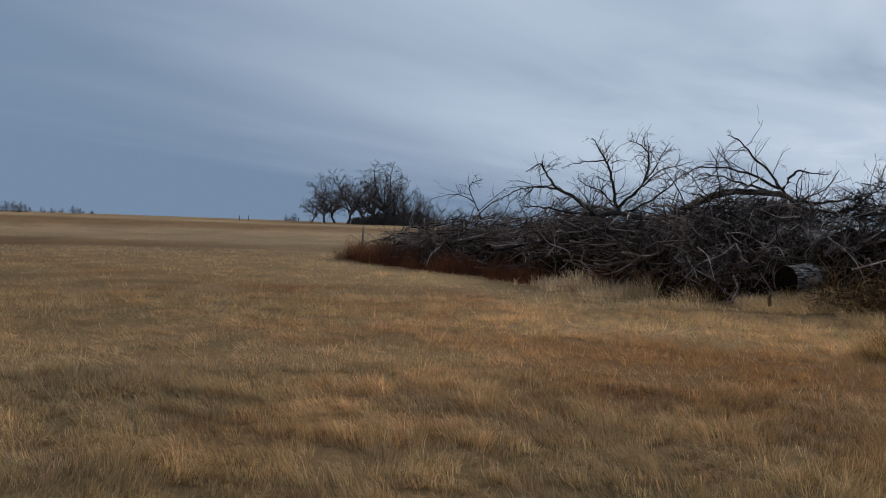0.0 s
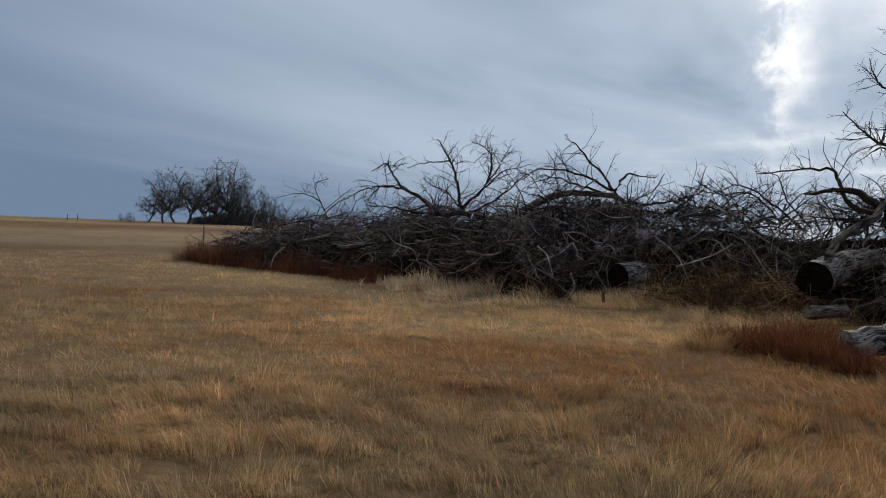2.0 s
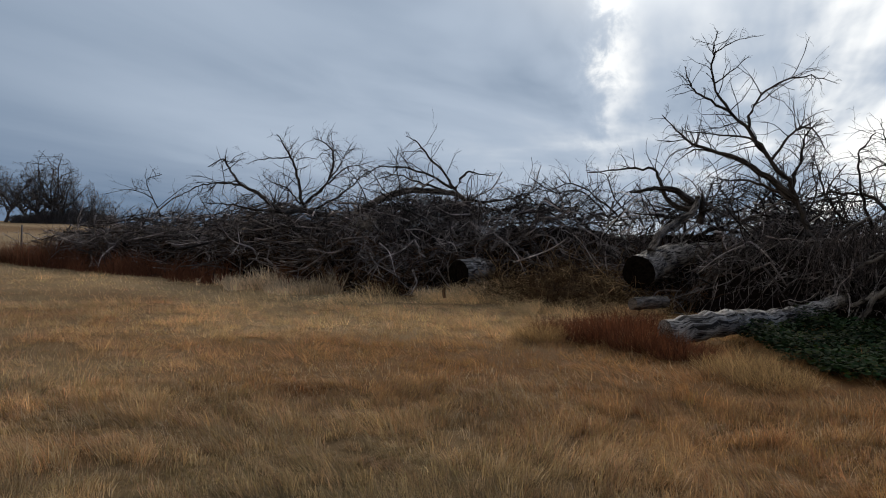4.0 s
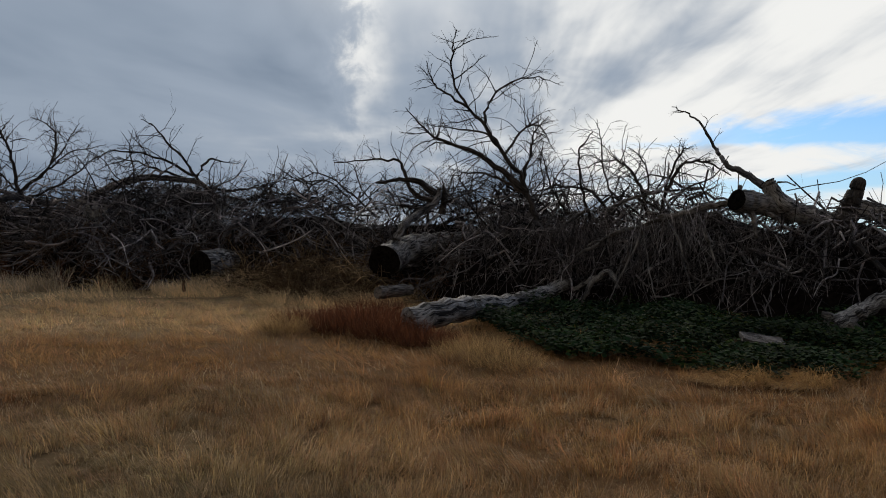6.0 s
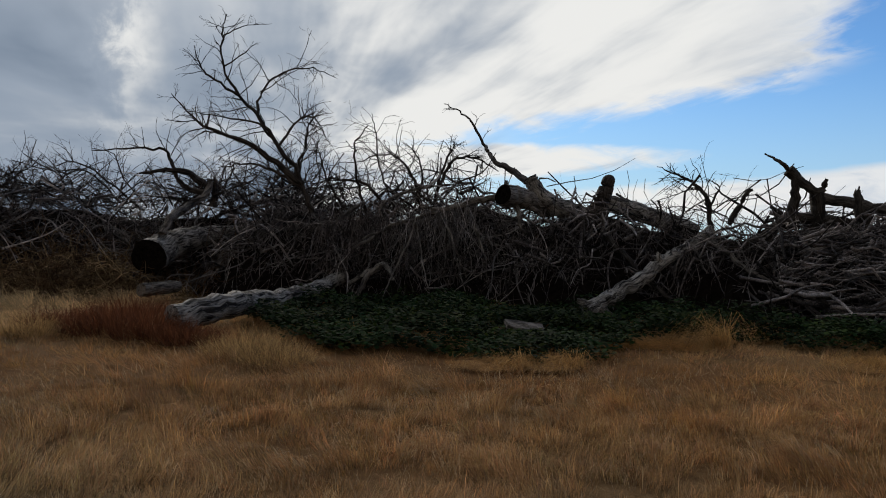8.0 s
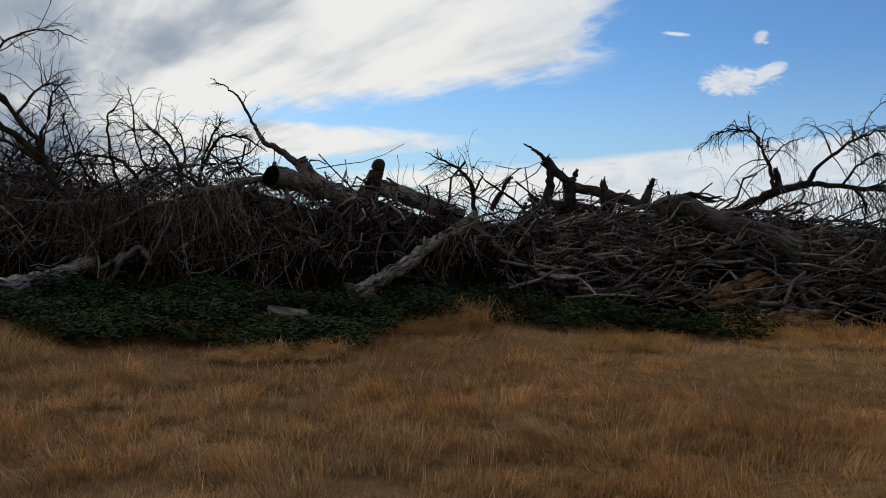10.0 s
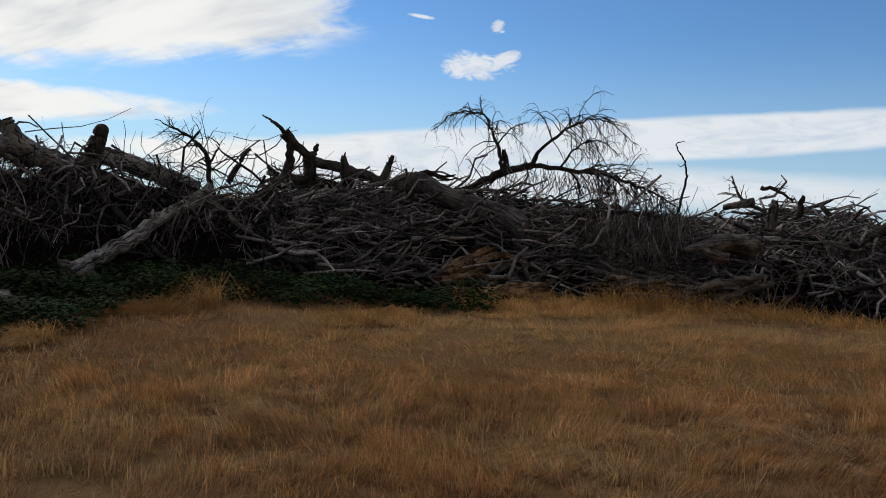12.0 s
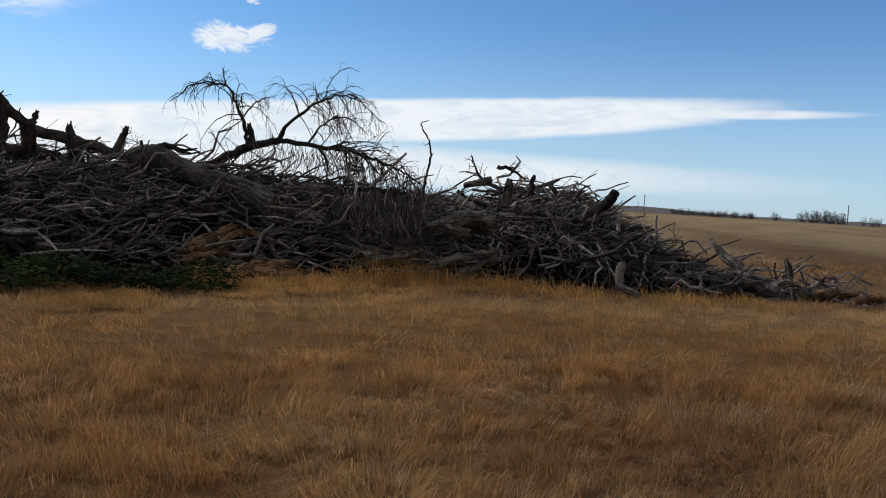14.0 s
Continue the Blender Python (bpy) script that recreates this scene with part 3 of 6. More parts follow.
def inside_pile(x, y):
    """Behind the pile's front foot."""
    p = LINE[::2]
    d2 = (x[:, None] - p[None, :, 0]) ** 2 + (y[:, None] - p[None, :, 1]) ** 2
    i = d2.argmin(1)
    o, _ = outward(SEG[::2][i])
    side = (x - p[i, 0]) * o[:, 0] + (y - p[i, 1]) * o[:, 1]
    return (side > 0.3) & (d2.min(1) < 49.0)


def meadow(name, label, tufts, per, radius, r0, r1, a0, a1, tall, px):
    """Prairie grass in tufts: the blades of a tuft share its height, hue and lean."""
    x, y = sector(tufts, r0, r1, a0, a1)
    clump = lattice(x, y, 0.24, 31) * 0.6 + lattice(x, y, 0.11, 32) * 0.4
    keep = ~inside_pile(x, y) & (clump > rng.uniform(0.22, 0.50, len(x)))
    x, y, clump = x[keep], y[keep], clump[keep]
    n = len(x)
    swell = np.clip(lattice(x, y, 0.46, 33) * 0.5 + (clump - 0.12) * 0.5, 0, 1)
    h = tall * (1 + 0.25 * np.clip((x - 2) / 4, 0, 1)) * (0.30 + 1.5 * swell * swell + 0.40 * lattice(x, y, 2.2, 34)) * rng.uniform(0.5, 1.45, n)
    lean = rng.normal(0, 0.42, (n, 2)) + np.stack([lattice(x, y, 0.7, 35) - 0.62, lattice(x, y, 0.7, 36) - 0.42], 1) * 2.0
    # swell also darkens low tufts: shade of the hollows put into the hue
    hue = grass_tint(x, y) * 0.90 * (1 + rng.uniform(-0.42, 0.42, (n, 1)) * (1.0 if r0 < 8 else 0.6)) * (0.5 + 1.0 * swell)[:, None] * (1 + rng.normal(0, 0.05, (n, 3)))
    bleach = (rng.uniform(0, 1, n) ** 5 * lattice(x, y, 1.3, 39))[:, None]
    hue = hue + (np.array([0.62, 0.50, 0.33]) - hue) * 0.8 * bleach
    k = np.repeat(np.arange(n), per)
    off = rng.normal(0, 1, (len(k), 2))
    bx, by = x[k] + off[:, 0] * radius, y[k] + off[:, 1] * radius
    bend = lean[k] + off * 0.26 + rng.normal(0, 0.24, (len(k), 2))
    tall_each = h[k] * rng.uniform(0.45, 1.2, len(k))
    wide = np.maximum(0.0026, np.hypot(bx, by) * px) * rng.uniform(0.6, 1.3, len(k))
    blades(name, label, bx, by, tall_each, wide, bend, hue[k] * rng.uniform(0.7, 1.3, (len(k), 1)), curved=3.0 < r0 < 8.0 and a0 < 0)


meadow("meadow_grass", "short dry straw-coloured prairie grass", 33000, 12, 0.032, 3.9, 9.0, -36, 140, 0.15, 0.0007)
meadow("meadow_grass", "short dry russet and straw prairie grass", 32000, 11, 0.05, 9.0, 18.0, -34, 140, 0.145, 0.00075)
meadow("meadow_grass", "short dry prairie grass close by", 7000, 9, 0.05, 0.2, 3.9, -180, 180, 0.12, 0.0012)
meadow("meadow_grass", "short dry prairie grass on the open side", 9000, 7, 0.07, 3.9, 14.0, 140, 324, 0.13, 0.0016)
meadow("meadow_grass", "dry prairie grass stretching beyond the pile", 9000, 8, 0.15, 18.0, 42.0, -34, 20, 0.13, 0.0008)
meadow("meadow_grass", "dry prairie grass past the end of the pile", 3000, 8, 0.15, 17.0, 40.0, 118, 140, 0.13, 0.0008)
meadow("meadow_grass", "thin dry prairie grass in the far field", 8000, 5, 0.3, 42.0, 120.0, -34, 8, 0.06, 0.001)
meadow("meadow_grass", "thin dry prairie grass in the far field", 3500, 5, 0.3, 40.0, 120.0, 118, 140, 0.06, 0.001)


def straws(count, r0, r1):
    """Single bleached straws that stand out of the sward."""
    x, y = sector(count, r0, r1, -36, 140)
    keep = (~inside_pile(x, y)) & (lattice(x, y, 0.9, 36) > 0.35)
    x, y = x[keep], y[keep]
    n = len(x)
    tint = np.array([0.60, 0.46, 0.28]) * rng.uniform(0.5, 1.15, (n, 1))
    blades("straw", "bleached single straws among the prairie grass", x, y, rng.uniform(0.07, 0.18, n), np.hypot(x, y) * 0.0005, rng.normal(0, 0.7, (n, 2)), tint)


straws(9000, 3.9, 10.0)
straws(5000, 10.0, 18.0)


# ---- the brush pile ----
def covers_log(p):
    """Sticks (n, k, 3) that would lie across the open sides of the sawn logs."""
    bad = np.zeros(len(p), bool)
    for bx, by, bz, br in CLEAR:
        near_it = np.hypot(p[..., 0] - bx, p[..., 1] - by) < br
        before = np.hypot(p[..., 0], p[..., 1]) < math.hypot(bx, by) + 0.1
        bad |= (near_it & before & (p[..., 2] > bz + 0.12) & (p[..., 2] < bz + 0.95)).any(1)
    return bad


def stick_field(s0, s1, count, long, thick, style, r):
    """Bent sticks strewn over the heap between two stretches of way."""
    K = 5
    s = r.uniform(s0, s1, count)
    u = r.uniform(0.02, 0.62, count) ** 0.9
    u[::10] = r.uniform(0.5, 0.96, len(u[::10]))
    if style == "low":
        u = r.uniform(-0.04, 0.17, count)
    c = heap(s, u)
    o, t = outward(s)
    c[:, 2] = np.maximum(0.03, c[:, 2] + r.uniform(-0.38, 0.12, count))
    if style == "lying":
        d = np.stack([t[:, 0], t[:, 1], r.normal(0, 0.16, count)], 1) + np.c_[o * r.normal(0, 0.58, (count, 1)), np.zeros(count)]
        fall = 0.05
    elif style == "hanging":
        d = np.c_[-o * r.uniform(0.05, 0.5, (count, 1)) + t * r.normal(0, 0.35, (count, 1)), -r.uniform(0.5, 1.2, count)]
        fall = 0.25
    elif style == "fuzz":
        d = np.c_[t * r.normal(0, 0.9, (count, 1)) + o * r.normal(0, 0.3, (count, 1)), r.uniform(0.1, 1.0, count)]
        fall = 0.12
    else:
        d = r.normal(0, 1, (count, 3)) * (1, 1, 0.7)
        fall = 0.08
    high = edge_at(s)[:, 2]
    d[:, 2] *= np.clip(high / 1.4, 0.1, 1.0)
    d /= np.linalg.norm(d, axis=1, keepdims=True)
    ln = r.uniform(*long, count) * np.clip(high / 1.3, 0.3, 1.0)
    pts = [c - (d * (ln * 0.5)[:, None] if style in ("lying", "mixed") else 0)]
    h = d
    for i in range(K - 1):
        h = h + r.normal(0, 0.20 if style == "lying" else 0.30, (count, 3)) * np.c_[np.ones((count, 2)), np.clip(high / 1.4, 0.2, 1)] - np.array([0, 0, fall * 0.4])
        h /= np.linalg.norm(h, axis=1, keepdims=True)
        pts.append(pts[-1] + h * (ln / (K - 1))[:, None])
    p = np.stack(pts, 1)
    p[..., 2] = np.maximum(p[..., 2], 0.03)
    rad = (thick[0] + (thick[1] - thick[0]) * r.uniform(0, 1, count) ** 3)[:, None] * np.linspace(1, 0.45, K)[None] * (1 + r.normal(0, 0.08, (count, K)))
    keep = ~covers_log(p)
    return p[keep], rad[keep]


def spare_sticks(mat):
    """A dozen bent sticks, about 1 m long, shared by the single sticks."""
    out = []
    r = np.random.default_rng(41)
    for _ in range(12):
        pts = np.zeros((6, 3))
        pts[:, 0] = np.linspace(-0.5, 0.5, 6)
        pts[:, 1:] = np.cumsum(r.normal(0, 0.10, (6, 2)), 0)
        v, f = tubes(pts[None], (np.linspace(0.022, 0.011, 6) * (1 + r.normal(0, 0.12, 6)))[None], 5)
        out.append(mesh_from("stick", v, [f, np.arange(5)[None, ::-1], (25 + np.arange(5))[None]], mat, smooth=True))
    return out


GREY_STICKS = spare_sticks(stick_wood)


def branch_kit(count, seed, droop):
    """Forked dead branches 1 m long along +x, as arrays."""
    r = np.random.default_rng(seed)
    kit = []
    for _ in range(count):
        pts = np.zeros((4, 3))
        pts[:, 0] = np.linspace(0, 1, 4)
        pts[1:, 1:] = np.cumsum(r.normal(0, 0.09, (3, 2)), 0)
        path = smooth_path(pts, 3)
        rad = np.linspace(0.017, 0.006, len(path))
        v0, f0 = tubes(path[None], rad[None], 4)
        v1, f1 = grow_twigs(path, rad, 6, droop, r, 4)
        kit.append((np.vstack([v0, v1]), np.vstack([f0, f1 + len(v0)])))
    return kit


BRANCHES = branch_kit(9, 77, 0.05)


def branch_field(s0, s1, count, size, style, r):
    """Whole forked branches thrown on the heap."""
    vs, fs, base = [], [], 0
    s = r.uniform(s0, s1, count)
    u = r.uniform(*{"hanging": (0.10, 0.46), "fuzz": (0.30, 0.62), "mixed": (0.05, 0.55)}[style], count)
    c = heap(s, u)
    o, t = outward(s)
    for i in range(count):
        if style == "hanging":
            d = np.append(-o[i] * r.uniform(0.1, 0.7) + t[i] * r.normal(0, 0.6), -r.uniform(0.2, 1.0))
        elif style == "fuzz":
            d = np.append(t[i] * r.normal(0, 1.0) - o[i] * r.uniform(-0.3, 0.6), r.uniform(0.05, 0.7))
        else:
            d = np.append(t[i] * r.normal(0, 1.0) - o[i] * r.uniform(-0.2, 0.7), r.normal(0, 0.35))
        d /= np.linalg.norm(d)
        a = np.cross(d, r.normal(0, 1, 3))
        a /= np.linalg.norm(a)
        v, f = BRANCHES[r.integers(len(BRANCHES))]
        v = c[i] + np.array([0, 0, r.uniform(-0.3, 0.25)]) + (v @ np.stack([d, a, np.cross(d, a)])) * r.uniform(*size)
        v[:, 2] = np.maximum(v[:, 2], 0.02 + 0.004 * r.uniform(0, 1, len(v)))
        if covers_log(v[None, ::7])[0]:
            continue
        vs.append(v)
        fs.append(f + base)
        base += len(v)
    return np.vstack(vs), np.vstack(fs)


def brush_pile(label, m0, m1, mixes, boughs, singles, seed, lying=0.9, crest=1.0):
    """One stretch of the windrow: its near-black core fill, its tangle, and sticks that lie loose on it."""
    r = np.random.default_rng(seed)
    s0, s1 = MARK[m0], MARK[m1]
    pile = thing("brush_pile", label, "brush pile", "stretches of the windrow")
    # filler sheet under the sticks, so that the gaps read as deep shade
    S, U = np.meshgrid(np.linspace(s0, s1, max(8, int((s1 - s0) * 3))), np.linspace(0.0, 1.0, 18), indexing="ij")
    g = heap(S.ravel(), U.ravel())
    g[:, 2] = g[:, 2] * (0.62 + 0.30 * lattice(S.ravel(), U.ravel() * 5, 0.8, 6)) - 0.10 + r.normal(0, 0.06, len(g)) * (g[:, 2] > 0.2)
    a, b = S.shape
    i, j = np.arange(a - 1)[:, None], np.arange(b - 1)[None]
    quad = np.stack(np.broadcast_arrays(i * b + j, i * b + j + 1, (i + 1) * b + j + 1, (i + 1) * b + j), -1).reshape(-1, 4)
    part("core", mesh_from("core", g, [quad], core_shade_mat), pile, "near-black fill standing in for the dark gaps in the pile")
    for count, long, thick, style, mat, name in mixes:
        p, rad = stick_field(s0 - 0.3, s0 + (s1 - s0) * (crest if style == "fuzz" else 0.62) if style == "fuzz" or name == "twig_fall" else s1 + 0.3, count, long, thick, style, r)
        v, f = tubes(p, rad, 4 if thick[1] > 0.014 else 3)
        tagged(part(name, mesh_from(name, v, [f], mat), pile), kind="stuff")
    for count, size, style, mat in boughs:
        v, f = branch_field(s0, s0 + (s1 - s0) * crest if style == "fuzz" else s1, count, size, style, r)
        tagged(part("branch_tangle", mesh_from("branch_tangle", v, [f], mat), pile), kind="stuff")
    for k in range(singles):
        s, u = r.uniform(s0, s1), r.uniform(0.03, 0.5)
        c = heap(np.array([s]), np.array([u]))[0]
        o, t = outward(np.array([s]))
        yaw = math.degrees(math.atan2(t[0, 1], t[0, 0])) + r.normal(0, 40)
        tilt = r.normal(0, 9) if r.uniform() < lying else r.uniform(-80, 80)
        ob = part("stick", GREY_STICKS[k % 12], pile)
        size, fat = r.uniform(0.6, 1.4), r.uniform(0.7, 1.8)
        ob.matrix_basis = pose(c[0], c[1], c[2] + r.uniform(0.02, 0.12), r.uniform(0, 360), tilt, yaw) @ Matrix.Diagonal((size, fat, fat, 1))
    return pile


brush_pile("low far end of a pile of grey dead branches", 0, 4, [
    (1000, (0.9, 2.6), (0.008, 0.045), "lying", dark_stick, "tangle"), (1500, (0.5, 1.4), (0.004, 0.012), "mixed", twig_wood, "tangle"),
    (1500, (0.4, 1.1), (0.004, 0.012), "low", rust_twig, "vine_mass")],
    [(30, (1.0, 2.0), "mixed", pale_twig), (130, (0.5, 1.1), "fuzz", dark_twig), (150, (0.9, 1.8), "hanging", twig_wood)], 70, 1)
brush_pile("windrow of dead trees, fine dark brush", 4, 8, [
    (900, (0.6, 2.0), (0.006, 0.03), "mixed", dark_stick, "tangle"), (1300, (0.5, 1.4), (0.004, 0.012), "hanging", twig_wood, "tangle"),
    (500, (0.6, 1.6), (0.004, 0.012), "mixed", pale_twig, "tangle"), (1100, (0.5, 1.6), (0.003, 0.010), "fuzz", dark_twig, "tangle"),
    (1700, (0.4, 1.3), (0.004, 0.013), "low", rust_twig, "vine_mass"), (350, (0.4, 1.2), (0.004, 0.014), "low", pale_twig, "vine_mass")],
    [(60, (0.8, 1.9), "mixed", pale_twig), (260, (0.7, 1.5), "fuzz", dark_twig), (110, (0.8, 1.7), "hanging", pale_twig), (150, (0.8, 1.7), "hanging", twig_wood)], 60, 2)
brush_pile("windrow of dead trees, dark twigs hanging down its face", 8, 12, [
    (600, (0.8, 2.2), (0.008, 0.034), "mixed", dark_stick, "tangle"), (1500, (0.5, 1.6), (0.004, 0.013), "hanging", twig_wood, "tangle"),
    (900, (0.6, 1.8), (0.004, 0.015), "hanging", pale_twig, "twig_fall"), (600, (0.5, 1.6), (0.003, 0.010), "mixed", pale_twig, "twig_fall"),
    (200, (0.5, 1.5), (0.003, 0.009), "fuzz", dark_twig, "tangle")],
    [(110, (0.8, 1.7), "hanging", pale_twig), (140, (0.8, 1.7), "hanging", twig_wood), (60, (0.7, 1.8), "fuzz", dark_twig)], 80, 3, 1.0, 0.5)
brush_pile("windrow of dead trees, grey sticks lying along it", 12, 15, [
    (1900, (0.5, 1.7), (0.009, 0.055), "lying", dark_stick, "tangle"), (450, (0.4, 1.3), (0.010, 0.050), "lying", stick_wood, "tangle"),
    (500, (0.4, 1.5), (0.007, 0.035), "mixed", dark_stick, "tangle"),
    (900, (0.5, 1.3), (0.004, 0.012), "mixed", twig_wood, "tangle"), (400, (0.5, 1.4), (0.003, 0.009), "mixed", pale_twig, "tangle")],
    [(40, (0.7, 1.4), "mixed", twig_wood), (50, (0.5, 1.0), "hanging", twig_wood)], 200, 4, 1.0)
brush_pile("tapering end of the windrow, a jumble of grey sticks", 15, 19, [
    (700, (0.4, 1.3), (0.008, 0.045), "mixed", stick_wood, "tangle"), (1900, (0.5, 1.6), (0.008, 0.042), "hanging", stick_wood, "tangle"), (900, (0.5, 1.3), (0.004, 0.012), "mixed", twig_wood, "tangle"),
    (1500, (0.5, 1.5), (0.010, 0.055), "lying", stick_wood, "tangle"), (500, (0.5, 1.4), (0.003, 0.010), "mixed", pale_twig, "tangle")],
    [(50, (0.6, 1.2), "mixed", twig_wood), (60, (0.6, 1.3), "hanging", pale_twig)], 160, 5, 0.98)


def curtain(owner, a, b, drop, count, seed, mat=twig_wood):
    """Thin dead twigs hanging down between two places along a limb."""
    r = np.random.default_rng(seed)
    a, b = np.array(a), np.array(b)
    p = [a + (b - a) * r.uniform(0, 1, (count, 1)) + r.normal(0, 1, (count, 3)) * (0.15, 0.15, 0.10)]
    long = drop * r.uniform(0.3, 1.1, count)
    h = np.c_[r.normal(0, 0.3, (count, 2)), -np.ones(count)]
    for i in range(5):
        h = h + r.normal(0, 0.16, (count, 3)) * (1, 1, 0.2) - (0, 0, 0.08)
        h /= np.linalg.norm(h, axis=1, keepdims=True)
        p.append(p[-1] + h * (long / 5)[:, None])
    p = np.stack(p, 1)
    p[..., 2] = np.maximum(p[..., 2], 0.03)
    v, f = tubes(p, r.uniform(0.003, 0.010, count)[:, None] * np.linspace(1, 0.5, 6)[None], 3)
    tagged(part("twig_curtain", mesh_from("twig_curtain", v, [f], mat), owner), kind="stuff")


# ---- logs and dead trees ----
crown = thing("dead_tree", "uprooted dead tree with upright bare grey limbs", "tree", "dead trees in the pile")
limb(crown, "limb", [(5.60, 24.62, 1.98), (5.25, 24.69, 2.43), (5.11, 24.72, 3.23), (4.82, 24.78, 3.90), (4.46, 24.84, 4.44)], 0.065, 0.012, bark_dark, twigs=34, droop=.1)
limb(crown, "limb", [(4.85, 24.77, 3.77), (4.24, 24.88, 3.70), (3.58, 24.97, 3.52)], 0.025, 0.006, bark_dark, twigs=8, droop=.1)
limb(crown, "limb", [(5.04, 24.73, 3.68), (5.32, 24.68, 3.79), (5.67, 24.60, 3.74)], 0.018, 0.006, bark_dark, twigs=4, droop=.1)
limb(crown, "limb", [(5.35, 24.67, 2.38), (5.96, 24.54, 3.02), (6.15, 24.49, 3.84), (5.93, 24.54, 4.21), (5.53, 24.63, 4.41)], 0.05, 0.008, bark_dark, twigs=34, droop=.1)
limb(crown, "limb", [(5.44, 24.65, 2.43), (6.05, 24.52, 3.07), (6.52, 24.40, 3.50), (7.39, 24.16, 3.77)], 0.04, 0.006, bark_dark, twigs=30, droop=.1)
limb(crown, "limb", [(5.96, 24.54, 3.02), (6.33, 24.45, 3.60), (6.56, 24.39, 4.07), (6.72, 24.35, 4.33)], 0.03, 0.006, bark_dark, twigs=20, droop=.1)
limb(crown, "limb", [(5.21, 24.70, 2.37), (4.82, 24.78, 2.81), (4.35, 24.86, 2.99), (4.06, 24.90, 3.22)], 0.03, 0.006, bark_dark, twigs=26, droop=.1)
limb(crown, "limb", [(5.98, 24.53, 2.05), (5.11, 24.21, 2.16), (4.47, 23.82, 2.08), (3.92, 23.91, 2.54), (3.39, 23.99, 2.81), (3.07, 24.33, 3.22), (2.89, 24.55, 3.58), (2.50, 25.09, 3.36)], 0.085, 0.01, bark_dark, twigs=34, droop=.1)
limb(crown, "limb", [(3.39, 23.99, 2.80), (2.80, 24.26, 2.87), (2.22, 24.62, 2.76), (1.61, 25.16, 2.41)], 0.035, 0.006, bark_dark, twigs=26, droop=.1)
limb(crown, "limb", [(4.65, 24.81, 2.10), (3.90, 24.93, 2.15), (3.07, 25.04, 2.28), (2.36, 25.11, 2.30)], 0.05, 0.01, bark_dark, twigs=30, droop=.1)
limb(crown, "limb", [(5.69, 24.60, 2.24), (6.44, 24.42, 2.73), (6.92, 24.29, 3.21), (7.20, 24.21, 3.43)], 0.04, 0.008, bark_dark, twigs=30, droop=.1)

sapling = thing("dead_tree", "thin bare dead branch standing up from the pile", "branch", "dead trees in the pile")
limb(sapling, "limb", [(1.55, 32.17, 1.67), (1.44, 32.17, 2.16), (1.09, 32.18, 2.86), (1.03, 32.19, 3.29), (1.52, 32.17, 3.50)], 0.031, 0.01, bark_dark, twigs=16)
limb(sapling, "limb", [(1.27, 32.18, 2.55), (0.74, 32.19, 2.82), (0.22, 32.20, 2.85), (-0.46, 32.19, 2.66)], 0.019, 0.008, bark_dark, twigs=10)
limb(sapling, "limb", [(1.38, 32.18, 2.24), (1.98, 32.15, 2.79), (2.43, 32.12, 3.17)], 0.015, 0.008, bark_dark, twigs=8)

arch = thing("dead_tree", "arched dead trunk with drooping bare branches", "tree", "dead trees in the pile")
limb(arch, "trunk", [(6.07, 22.86, 1.84), (6.60, 22.72, 2.23), (7.32, 22.51, 2.64), (7.95, 22.29, 2.82), (8.68, 22.03, 2.81), (9.23, 21.81, 2.71), (9.44, 21.39, 2.34), (9.38, 20.98, 1.75)], 0.13, 0.05, bark_pale, twigs=24, droop=.2)
limb(arch, "limb", [(9.18, 21.83, 2.78), (8.85, 21.96, 3.26), (8.29, 22.17, 3.92), (8.03, 22.27, 4.23), (7.74, 22.37, 4.37)], 0.045, 0.008, bark_dark, twigs=14, droop=.2)
limb(arch, "limb", [(9.09, 21.87, 2.88), (9.40, 21.74, 3.38), (9.67, 21.62, 3.36), (10.14, 21.41, 3.31)], 0.045, 0.008, bark_dark, twigs=10, droop=.2)
limb(arch, "limb", [(9.04, 21.88, 2.92), (8.49, 22.10, 3.24), (7.76, 22.36, 3.46), (7.03, 22.60, 3.47), (6.72, 22.69, 3.22)], 0.045, 0.008, bark_dark, twigs=34, droop=.2)
limb(arch, "limb", [(8.87, 21.96, 2.82), (8.13, 22.23, 3.08), (7.40, 22.48, 3.25), (6.68, 22.70, 2.92)], 0.04, 0.008, bark_dark, twigs=34, droop=.2)
limb(arch, "limb", [(9.32, 21.77, 2.59), (10.05, 21.45, 2.56), (10.76, 21.11, 2.74), (11.37, 20.79, 3.01)], 0.05, 0.008, bark_dark, twigs=34, droop=.2)
limb(arch, "limb", [(9.42, 21.73, 2.44), (10.23, 21.36, 2.32), (10.94, 21.02, 2.40), (11.56, 20.69, 2.17)], 0.05, 0.008, bark_dark, twigs=34, droop=.2)
limb(arch, "limb", [(8.91, 21.94, 2.67), (8.90, 21.62, 2.22), (8.74, 21.25, 1.64)], 0.03, 0.012, bark_bleached)
curtain(arch, (7.9, 21.99, 2.67), (9.57, 21.34, 2.54), 1.7, 260, 25, twig_wood)
curtain(arch, (8.03, 21.63, 2.57), (9.54, 21.02, 2.43), 1.5, 130, 26, pale_twig)

